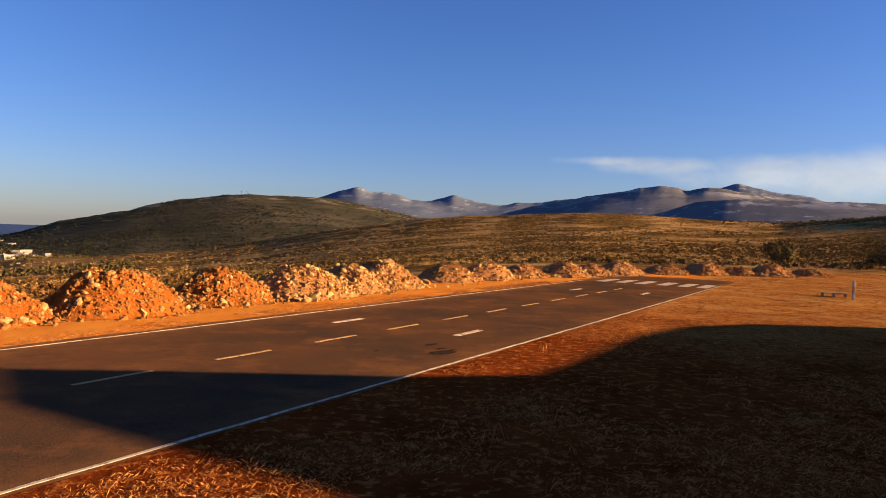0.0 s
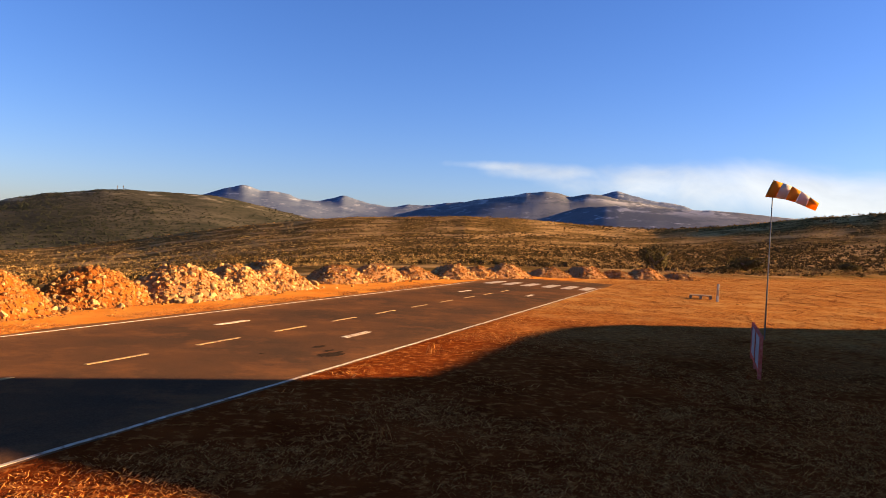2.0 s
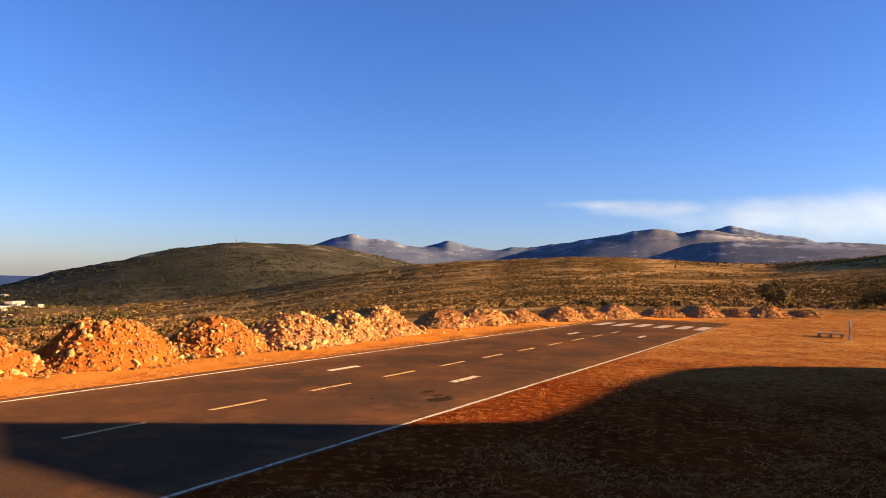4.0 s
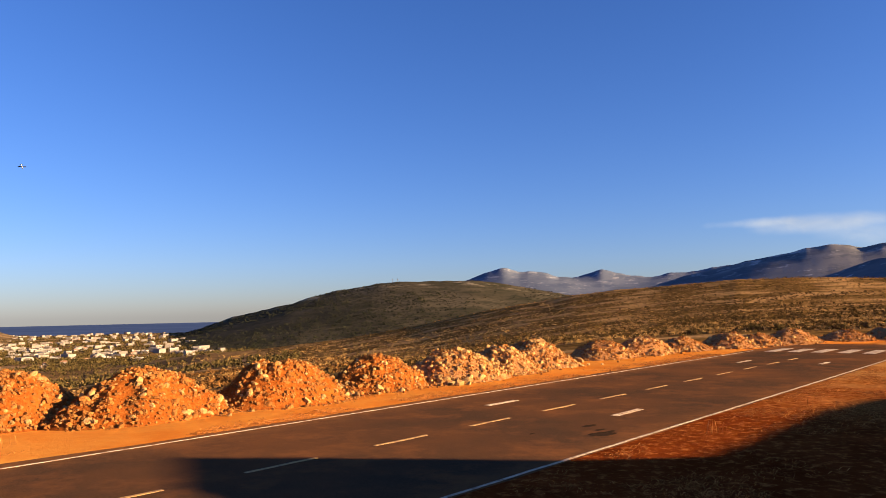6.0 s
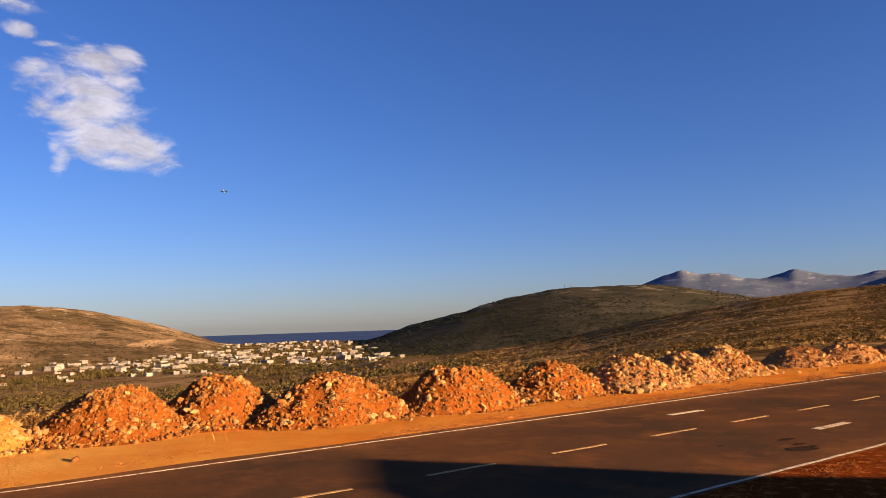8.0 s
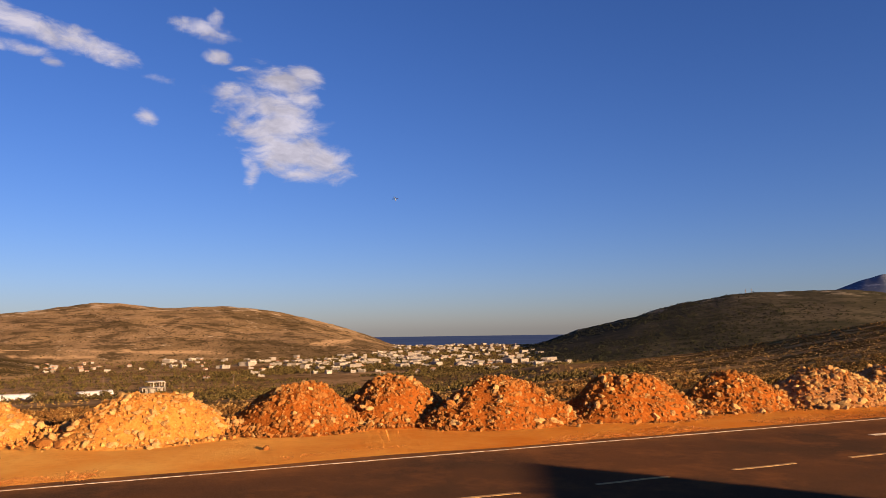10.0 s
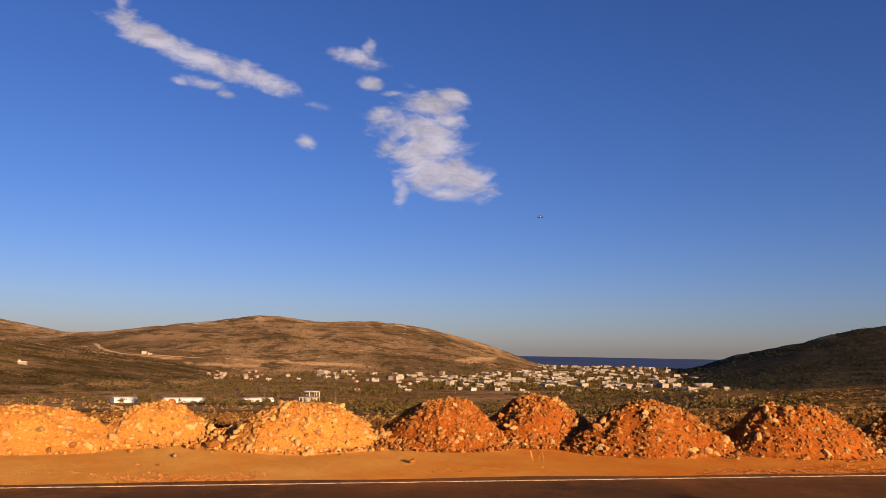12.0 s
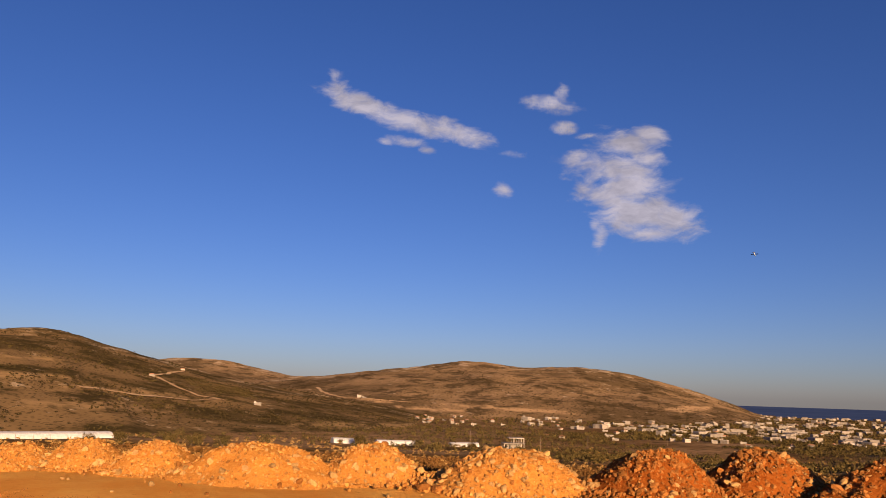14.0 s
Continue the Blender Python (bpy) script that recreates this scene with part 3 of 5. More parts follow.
hill("mountain_dark", "dark hazy blue-green mountain with pale cliffs", HILL_DARK_HAZE, 1700, 2400,
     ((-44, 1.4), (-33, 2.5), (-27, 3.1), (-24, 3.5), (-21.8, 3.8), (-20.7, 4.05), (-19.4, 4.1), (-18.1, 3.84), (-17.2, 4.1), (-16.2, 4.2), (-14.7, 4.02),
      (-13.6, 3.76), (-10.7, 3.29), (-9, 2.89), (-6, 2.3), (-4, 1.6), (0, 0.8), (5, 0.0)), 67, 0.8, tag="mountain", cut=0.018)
hill("mountain_far", "distant mountain peak, pale blue with haze", HILL_FAR_HAZE, 3000, 3800,
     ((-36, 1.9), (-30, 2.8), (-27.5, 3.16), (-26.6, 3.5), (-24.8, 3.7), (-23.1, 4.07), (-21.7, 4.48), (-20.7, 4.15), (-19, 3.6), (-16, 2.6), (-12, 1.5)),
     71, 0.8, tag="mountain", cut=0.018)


# ---- clouds, far behind everything ----
def cloud(label, mat, az0, az1, el0, el1, puffs, radius=4500, steps=70):
    """puffs: bearing, elevation, half width, half height, tilt in degrees, strength."""
    az, el = np.meshgrid(np.linspace(az0, az1, steps), np.linspace(el0, el1, steps))
    X, Y = polar(az, radius * np.cos(np.radians(el)))
    Z = EYE + radius * np.sin(np.radians(el))
    dens = np.zeros_like(az) - 1.0
    for pa, pe, wa, we, tilt, k in puffs:
        u, v = (az - pa) * math.cos(radians(pe)), el - pe
        c, s = math.cos(radians(tilt)), math.sin(radians(tilt))
        q = np.sqrt(((u * c + v * s) / wa) ** 2 + ((v * c - u * s) / we) ** 2)
        dens = np.maximum(dens, k * (1.15 - 0.75 * q ** 1.6))
    rim = np.minimum.reduce([az - az0, az1 - az, el - el0, el1 - el])
    dens = np.where(rim < 0.4, -1.5, np.maximum(dens, -1.0))
    idx = np.arange(az.size).reshape(az.shape)
    quads = np.stack([idx[:-1, :-1], idx[:-1, 1:], idx[1:, 1:], idx[1:, :-1]], -1).reshape(-1, 4)
    me = mesh_of("cloud", np.stack([X, Y, Z], -1).reshape(-1, 3), quads, mat, True)
    me.attributes.new("puffiness", "FLOAT", "POINT").data.foreach_set("value", dens.ravel().astype(np.float32))
    ob = tagged(new("cloud", me), label, "cloud", kind="structure")
    ob.visible_shadow = False
    return ob


cloud("ragged white cumulus cloud in the blue sky", CLOUD, 44, 61, 9.5, 24,
      ((52.6, 19.4, 2.6, 0.9, 8, 0.9), (50.6, 19.9, 1.2, 0.8, 20, 0.95), (50.8, 18.3, 1.2, 0.9, 0, 0.85), (53.6, 17.4, 3.2, 1.2, 10, 1.0), (52.6, 15.8, 2.9, 1.5, 0, 1.0),
       (51.4, 14.2, 3.0, 1.6, 10, 1.05), (49.6, 13.6, 2.2, 1.3, 12, 1.0), (50.0, 12.5, 1.8, 0.7, 5, 0.85), (56.4, 18.5, 1.0, 0.6, 10, 0.75), (55.6, 16.4, 0.8, 0.8, 0, 0.7),
       (54.7, 12.4, 0.5, 0.9, 5, 0.66), (55.1, 13.2, 0.4, 0.5, 0, 0.6)), steps=130)
cloud("small torn cloud wisps in the blue sky", CLOUD, 54, 62, 18.8, 25.5,
      ((58.5, 22.7, 1.7, 0.55, 8, 0.85), (57.6, 23.4, 0.5, 0.6, 0, 0.6), (57.3, 20.8, 0.9, 0.45, 12, 0.8), (55.8, 20.2, 0.9, 0.2, 0, 0.62)))
cloud("long narrow slanting white cloud", CLOUD, 60, 81, 14, 26,
      ((70.3, 21.3, 5.6, 0.75, 12, 1.0), (67.0, 20.6, 3.2, 0.75, 12, 1.0), (74.5, 22.3, 2.2, 0.8, 14, 0.95), (76.9, 23.6, 0.8, 0.9, 30, 0.75), (70.8, 19.7, 1.3, 0.35, 5, 0.72),
       (72.5, 19.6, 0.7, 0.25, 0, 0.66), (69.0, 19.1, 0.6, 0.25, 0, 0.7), (61.7, 18.9, 1.0, 0.3, 5, 0.62), (62.4, 16.1, 0.7, 0.5, 10, 0.72)), steps=110)
cloud("broad thin veil of pale cloud over the mountains", HIGH_CLOUD, -62, -6, 1.5, 11,
      ((-13, 6.0, 4, 0.35, 0, 0.7), (-18, 5.7, 6, 0.7, 0, 0.85), (-24, 5.2, 7, 1.3, 0, 1.0), (-30, 4.8, 7, 1.8, 0, 1.12), (-36, 4.2, 7, 1.7, 8, 1.15), (-44, 3.7, 10, 1.7, 5, 1.15)), 4700)


# ---- runway ----
def crown(n):
    """Height of the cambered surface across the runway."""
    u = (n - (NEAR_EDGE + FAR_EDGE) / 2) / ((FAR_EDGE - NEAR_EDGE) / 2 + 0.35)
    return 0.005 + 0.010 * (1 - u * u)


def build_runway():
    ss = np.arange(RUN_START, RUN_END + 0.01, 0.75)
    nn = np.linspace(0, 1, 25)
    S, U = np.meshgrid(ss, nn, indexing="ij")
    lo = NEAR_EDGE - 0.07 + 0.06 * fbm(ss * 0.8, ss * 0 + 2, 4, 3)
    hi = FAR_EDGE + 0.25 + 0.14 * fbm(ss * 0.8, ss * 0 + 5, 4, 4)
    Nn = lo[:, None] + (hi - lo)[:, None] * U
    Zz = crown(Nn)
    X, Y = DS * S - DN * Nn, DN * S + DS * Nn
    verts = np.stack([X, Y, Zz], -1).reshape(-1, 3)
    idx = np.arange(S.size).reshape(S.shape)
    quads = np.stack([idx[:-1, :-1], idx[1:, :-1], idx[1:, 1:], idx[:-1, 1:]], -1).reshape(-1, 4)
    me = mesh_of("runway", verts, quads, ASPHALT, True)
    edge = np.maximum(smooth01(U, 0.80, 1.0), 0.5 * (1 - smooth01(U, 0.0, 0.10))).astype(np.float32)
    me.attributes.new("edge", "FLOAT", "POINT").data.foreach_set("value", edge.ravel())
    tagged(new("runway", me), "dusty dark asphalt model runway", "runway", kind="structure")


build_runway()


def marking(name, label, s0, s1, n0, n1, mat, pieces=1):
    """A thin layer of paint on the crown of the runway."""
    verts, faces = [], []
    steps = max(1, pieces)
    for i in range(steps + 1):
        s = s0 + (s1 - s0) * i / steps
        j = 0.006 * math.sin(s * 5.1) + 0.004 * math.sin(s * 13.7)
        for n in (n0, n1):
            top = crown(n) + 0.004
            verts.append(place(s, n + j, top))
            verts.append(place(s, n + j, top - 0.005))
    for i in range(steps):
        k = 4 * i
        faces += [(k, k + 2, k + 6, k + 4), (k, k + 4, k + 5, k + 1), (k + 2, k + 3, k + 7, k + 6)]
    faces += [(0, 1, 3, 2), (4 * steps, 4 * steps + 2, 4 * steps + 3, 4 * steps + 1)]
    return tagged(new(name, mesh_of(name, verts, faces, mat)), label, "runway marking", kind="structure")


marking("edge_line_near", "worn white painted line along the runway edge", RUN_START, 30.6, NEAR_EDGE - 0.021, NEAR_EDGE + 0.021, WHITE_PAINT, 160)
marking("edge_line_far", "worn white painted line along the runway edge", RUN_START, 28.6, FAR_EDGE - 0.023, FAR_EDGE + 0.023, WHITE_PAINT, 160)
for i in range(-7, 10):
    s0 = 6.46 + 1.95 * i
    marking("centre_dash", "faded yellow centre line dash", s0, s0 + 1.0, 7.02, 7.08, YELLOW_PAINT, 3)
for s0, s1, n in ((10.4, 11.3, 8.3), (10.55, 11.5, 5.8), (22.4, 23.4, 8.02), (22.8, 23.7, 5.82)):
    marking("white_bar", "short white painted bar on the asphalt", s0, s1, n - 0.065, n - 0.012, WHITE_PAINT, 2)
    marking("white_bar", "short white painted bar on the asphalt", s0, s1, n + 0.012, n + 0.065, WHITE_PAINT, 2)
for n in (8.9, 8.1, 7.3, 6.45, 5.65, 4.95):
    marking("threshold_bar", "broad white threshold bar", 28.2, 30.4, n - 0.2, n + 0.2, WHITE_PAINT, 3)


def stain(label, s, n, long, wide, mat, seed):
    """A thin ragged patch lying on the crown of the runway."""
    th = np.linspace(0, 2 * np.pi, 40, endpoint=False)
    rim = 1 + 0.7 * fbm(np.cos(th) * 1.8 + seed, np.sin(th) * 1.8, 4, seed)
    ss, nn = s + long * rim * np.cos(th), n + wide * rim * np.sin(th)
    verts = [place(s, n, crown(n) + 0.004)] + [place(a, b, crown(b) + 0.004) for a, b in zip(ss, nn)]
    faces = [(0, 1 + i, 1 + (i + 1) % 40) for i in range(40)]
    tagged(new("stain", mesh_of("stain", verts, faces, mat)), label, "stain", kind="structure")


# four small patches, darker than the asphalt around them
for s, n, l, w, k in ((8.95, 5.12, 0.30, 0.13, 1), (9.46, 5.6, 0.16, 0.06, 2), (9.2, 5.3, 0.12, 0.05, 3), (8.4, 5.9, 0.07, 0.03, 4)):
    stain("small dark ragged patch on the asphalt", s, n, l, w, DARK_ASPHALT, k)


# ---- stones and heaps of spoil ----
def stone_mesh(seed, mat, flat=0.8):
    """A worn boulder: rounded, with a few flattened sides."""
    rnd = random.Random(seed)
    bm = bmesh.new()
    bmesh.ops.create_icosphere(bm, subdivisions=1 if seed % 4 else 2, radius=1.0)
    off = Vector((rnd.uniform(-9, 9), rnd.uniform(-9, 9), rnd.uniform(-9, 9)))
    sc = (1.0, rnd.uniform(0.65, 0.95), rnd.uniform(flat - 0.2, flat + 0.1))
    cuts = [(Vector((rnd.gauss(0, 1), rnd.gauss(0, 1), rnd.gauss(0, 1))).normalized(), rnd.uniform(0.62, 0.9)) for _ in range(6)]
    for v in bm.verts:
        for d, k in cuts:
            over = v.co.dot(d) - k
            if over > 0:
                v.co -= d * over * 0.9
        k = 1 + 0.28 * noise.noise(v.co * 0.9 + off) + 0.10 * noise.noise(v.co * 2.6 + off)
        v.co = Vector((v.co.x * sc[0], v.co.y * sc[1], v.co.z * sc[2])) * k
    return bm_mesh("stone", bm, mat)


STONES = [stone_mesh(i, STONE) for i in range(10)]
GREYS = [stone_mesh(40 + i, GREY_STONE) for i in range(8)]


def rubble_arrays(count, spread, rnd):
    """Many small angular chips at places given by spread(); joined vertices and faces."""
    base = [Vector(v) for v in ((0.9, 0.1, 0), (0.2, 0.85, 0.1), (-0.85, 0.3, 0), (-0.5, -0.75, -0.1), (0.5, -0.7, 0.1), (0.1, 0.05, 0.72), (0.0, -0.05, -0.7))]
    tri = [(i, (i + 1) % 5, 5) for i in range(5)] + [((i + 1) % 5, i, 6) for i in range(5)]
    verts, faces = [], []
    for _ in range(count):
        p, size = spread()
        m = Euler((rnd.uniform(0, 6.3), rnd.uniform(0, 6.3), rnd.uniform(0, 6.3))).to_matrix()
        k = len(verts)
        for b in base:
            verts.append(p + m @ (b * size * rnd.uniform(0.8, 1.15)))
        faces += [tuple(k + i for i in f) for f in tri]
    return verts, faces


def heap(s, n, length, depth, height, seed, stones=70, rocky=0.0, label=""):
    """A tipped load of red spoil: an uneven mound with stones sunk into it."""
    rnd = random.Random(seed)
    centre = place(s, n)
    centre.z = float(ground_height(centre.x, centre.y)) - 0.02
    turn = Matrix.Rotation(radians(90 - HEADING), 4, "Z")
    root = thing("spoil_heap", label or "heap of orange soil and pale stones beside the runway", "spoil heap",
                 Matrix.Translation(centre) @ turn, "heaps along the runway")
    a, b = length * rnd.uniform(0.60, 0.67), depth * 0.60
    height *= rnd.uniform(0.90, 0.97)
    lean = rnd.uniform(-0.22, 0.22)
    flat = rnd.uniform(0.22, 0.42)
    soil = SANDY_SOIL if s < 1 else (HEAP_SOIL if s < 13 else BROWN_SOIL)

    def top(x, y):
        rho = np.sqrt((x / a) ** 2 + (y / b) ** 2)
        rho = rho * (1 + 0.20 * fbm(np.arctan2(y, x) * 1.1 + 7, rho * 0 + seed, 3, seed))
        flank = (1.04 - rho) / (1.04 - flat)
        body = -0.12 * np.log(np.exp(-np.clip(flank, -0.2, 3) / 0.12) + math.exp(-1 / 0.12))
        body = np.clip(body, 0, None) * (1 + 0.12 * fbm(x * 1.5 + lean, y * 1.5 + seed, 3, seed + 2))
        return height * body * (1 + lean * x / a * 0.5) + 0.15 * height * fbm(x * 3.1 + seed, y * 3.1, 4, seed + 1) * smooth01(1.1 - rho, 0, 0.35)

    rr = np.concatenate([[0.0], np.linspace(0.06, 1.16, 24)])
    th = np.linspace(0, 2 * np.pi, 64, endpoint=False)
    R, T = np.meshgrid(rr, th, indexing="ij")
    X, Y = a * R * np.cos(T), b * R * np.sin(T)
    Z = top(X, Y)
    Z[-1] = -0.06
    idx = np.arange(R.size).reshape(R.shape)
    nxt = np.roll(idx, -1, axis=1)
    quads = np.stack([idx[:-1], idx[1:], nxt[1:], nxt[:-1]], -1).reshape(-1, 4)
    part("mound", mesh_of("mound", np.stack([X, Y, Z], -1).reshape(-1, 3), quads, soil, True), root)

    def spot(lo, hi):
        t = rnd.uniform(0, 2 * math.pi)
        if rnd.random() < 0.6:
            t = rnd.uniform(math.pi, 2 * math.pi)
        q = lo + (hi - lo) * rnd.random() ** 0.6
        x, y = a * q * math.cos(t), b * q * math.sin(t)
        return Vector((x, y, float(top(np.array(x), np.array(y)))))

    grow = 1 + max(0, s - 16) / 60
    for i in range(stones):
        p = spot(0.05, 1.06)
        size = (0.024 + 0.075 * rnd.random() ** 2.8 + 0.06 * rocky * rnd.random()) * grow
        if i < 16:
            p = spot(0.80, 1.10)
            size = rnd.uniform(0.05, 0.115) * (1 + 0.3 * rocky)
        elif i < 22:
            size = rnd.uniform(0.07, 0.11) * grow
        me = rnd.choice(GREYS if rnd.random() < (0.15 + 1.3 * rocky if s > 1 else 0.93) else STONES)
        m = Matrix.Translation(p + Vector((0, 0, -size * 0.08))) @ Euler((rnd.uniform(-0.8, 0.8), rnd.uniform(-0.8, 0.8), rnd.uniform(0, 6.3))).to_matrix().to_4x4()
        part("stone", me, root, at=m @ Matrix.Diagonal((size * rnd.uniform(0.9, 1.35), size * rnd.uniform(0.8, 1.1), size * rnd.uniform(0.75, 1.1), 1)))
    v, f = rubble_arrays(1000 if s < -1 else (1450 if s < 24 else 700), lambda: (spot(0.0, 1.16), (0.013 + 0.050 * rnd.random() ** 2.2) * grow), rnd)
    part("rubble", mesh_of("rubble", v, f, PALE_RUBBLE if s < 1 else RUBBLE), root, kind="stuff")
    return root


# s, n of the middle, length along the runway, depth, height, stones, rockiness
HEAPS = ((-17.0, 13.9, 2.3, 2.0, 0.52, 40, 0), (-14.6, 14.0, 2.4, 2.0, 0.50, 40, 0), (-12.9, 13.8, 2.0, 1.9, 0.52, 45, 0), (-11.5, 13.8, 1.5, 1.8, 0.52, 50, 0),
         (-10.2, 13.9, 1.3, 1.7, 0.46, 50, 0), (-9.1, 14.4, 1.5, 1.7, 0.53, 50, 0), (-7.4, 14.2, 1.6, 1.7, 0.54, 55, 0),
         (-4.95, 13.6, 2.55, 1.9, 0.70, 60, 0), (-2.85, 14.1, 1.8, 1.7, 0.61, 60, 0), (-0.18, 13.45, 2.5, 1.9, 0.75, 100, 0),
         (2.35, 13.5, 2.15, 1.9, 0.86, 100, 0), (4.2, 13.75, 1.95, 1.9, 0.85, 100, 0.1), (6.05, 12.65, 2.45, 1.9, 0.88, 120, 0.1),
         (8.7, 12.2, 2.45, 1.9, 0.84, 120, 0.1), (11.7, 12.6, 2.35, 1.9, 0.81, 110, 0.1), (13.9, 12.2, 2.5, 2.0, 0.80, 140, 0.5),
         (16.2, 12.4, 2.3, 1.9, 0.74, 110, 0.5), (18.3, 12.7, 2.3, 2.0, 0.84, 120, 0.5), (22.9, 13.0, 2.6, 1.9, 0.63, 90, 0.5),
         (25.5, 12.7, 2.7, 1.9, 0.66, 90, 0.5), (28.1, 12.3, 2.9, 1.9, 0.50, 60, 0.3), (30.6, 11.3, 2.4, 2.0, 0.66, 80, 0.5),
         (32.6, 10.8, 2.0, 1.8, 0.55, 50, 0.3), (35.0, 10.1, 3.2, 2.0, 0.62, 70, 0.4), (38.3, 8.6, 2.6, 2.0, 0.46, 45, 0.3), (40.3, 7.0, 2.8, 2.2, 0.62, 60, 0.3),
         (42.0, 5.5, 2.0, 2.0, 0.44, 40, 0.2), (43.4, 4.0, 3.0, 2.2, 0.56, 50, 0.3), (45.2, 2.2, 2.0, 1.8, 0.36, 30, 0.2))
for i, (s, n, l, d, h, k, rocky) in enumerate(HEAPS):
    heap(s, n, l, d, h, 300 + i, int(k * (2.9 if s > 1 else 2.1)) if -6 < s < 20 else k, rocky,
         "heap of pale broken rock and red soil" if rocky >= 0.4 else ("low heap of sandy orange spoil by the verge" if s < -1 else ""))


def talus():
    """Slides of small stones that join the feet of the heaps."""
    rnd = random.Random(88)
    for (s0, n0, l0, *_), (s1, n1, l1, *_) in zip(HEAPS[5:], HEAPS[6:22]):
        if s1 - s0 - (l0 + l1) * 0.5 > 1.6:
            continue
        f = (l0 / 2) / (l0 / 2 + l1 / 2)
        s, n = s0 + (s1 - s0) * f, n0 + (n1 - n0) * f
        centre = place(s, n)
        centre.z = float(ground_height(centre.x, centre.y))
        root = thing("stone_slide", "low slide of broken stones between two heaps", "rubble", Matrix.Translation(centre) @ Matrix.Rotation(radians(90 - HEADING), 4, "Z"), "slides between the heaps")

        def spread():
            u, w = rnd.gauss(0, 0.42), rnd.gauss(-0.25, 0.38)
            q = math.exp(-(u / 0.7) ** 2 - ((w + 0.1) / 0.5) ** 2)
            return Vector((u, w, 0.20 * q * rnd.random() ** 0.6)), 0.016 + 0.045 * rnd.random() ** 2

        v, f = rubble_arrays(420, spread, rnd)
        part("rubble", mesh_of("rubble", v, f, PALE_RUBBLE if s < 1 else RUBBLE), root, kind="stuff")
        for _ in range(14):
            p, size = spread()
            size = 0.04 + 0.07 * rnd.random() ** 2
            part("stone", rnd.choice(STONES + GREYS), root, at=Matrix.Translation(p + Vector((0, 0, size * 0.3))) @ Euler((rnd.uniform(-0.8, 0.8), rnd.uniform(-0.8, 0.8), rnd.uniform(0, 6.3))).to_matrix().to_4x4() @ Matrix.Diagonal((size, size, size, 1)))


talus()


def loose_stones():
    rnd = random.Random(77)
    spots = [(-1.75, 12.9, 0.17), (-1.5, 12.75, 0.15), (3.3, 12.9, 0.16), (10.15, 11.9, 0.13), (10.3, 11.7, 0.10), (9.9, 11.6, 0.11), (12.9, 11.1, 0.13),
             (13.3, 11.2, 0.15), (20.4, 12.4, 0.20), (20.8, 12.8, 0.14), (7.1, 11.6, 0.10)]
    spots += [(rnd.uniform(-9, 26), 11.2 + rnd.random() ** 2 * 1.2, rnd.uniform(0.03, 0.08)) for _ in range(50)]
    for s, n, size in spots:
        p = place(s, n)
        p.z = float(ground_height(p.x, p.y)) + size * 0.3
        ob = thing("stone", "loose pale stone lying beside the heaps", "stone",
                   Matrix.Translation(p) @ Euler((rnd.uniform(-0.4, 0.4), rnd.uniform(-0.4, 0.4), rnd.uniform(0, 6.3))).to_matrix().to_4x4()
                   @ Matrix.Diagonal((size, size, size, 1)), "loose stones", rnd.choice(STONES + GREYS))


loose_stones()


# ---- scrub, trees, dry grass ----
def leaf_cluster(count, rnd, wide=1.0, tall=0.8, leaf=0.22, lumps=4):
    """Corners of small leaf blades clustered round a few lumps, as an array (count, 4, 3)."""
    cores = [np.array([rnd.uniform(-0.6, 0.6) * wide, rnd.uniform(-0.6, 0.6) * wide, rnd.uniform(0.25, 0.75) * tall]) for _ in range(lumps)]
    quads = []
    for _ in range(count):
        c = cores[rnd.randrange(lumps)]
        d = np.array([rnd.gauss(0, 1), rnd.gauss(0, 1), rnd.gauss(0, 1)])
        d /= np.linalg.norm(d)
        p = c + d * np.array([0.46 * wide, 0.46 * wide, 0.34 * tall]) * (0.55 + 0.5 * rnd.random())
        p[2] = max(p[2], 0.02)
        u = np.array([rnd.gauss(0, 1), rnd.gauss(0, 1), rnd.gauss(0, 1)])
        u -= d * (u @ d) * 0.7
        u /= np.linalg.norm(u)
        w = np.cross(d, u)
        w /= np.linalg.norm(w) + 1e-6
        k = leaf * rnd.uniform(0.6, 1.3)
        quads.append([p - u * k, p - w * k * 0.6, p + u * k, p + w * k * 0.6])
    return np.array(quads)


def scatter(name, label, category, mat, clusters, spots):
    """One object of many copies of leaf clusters. spots: x, y, z, size."""
    rnd = random.Random(len(spots))
    out = []
    for x, y, z, k in spots:
        c = clusters[rnd.randrange(len(clusters))]
        a = rnd.uniform(0, 6.3)
        ca, sa = math.cos(a), math.sin(a)
        rot = np.array([[ca, -sa, 0], [sa, ca, 0], [0, 0, 1]])
        out.append((c @ rot.T) * np.array([k, k, k * rnd.uniform(0.8, 1.2)]) + np.array([x, y, z - 0.04 * k]))
    q = np.concatenate(out)
    verts = q.reshape(-1, 3)
    faces = np.arange(len(verts)).reshape(-1, 4)
    return tagged(new(name, mesh_of(name, verts, faces, mat)), label, category, kind="stuff")


def patchy(x, y, fine, seed):
    return vnoise(x * fine, y * fine, seed) + 0.5 * vnoise(x * fine * 3.3, y * fine * 3.3, seed + 1)


def spots_of(x, y, z, k, keep):
    return np.stack([x, y, z, k], -1)[keep].tolist()


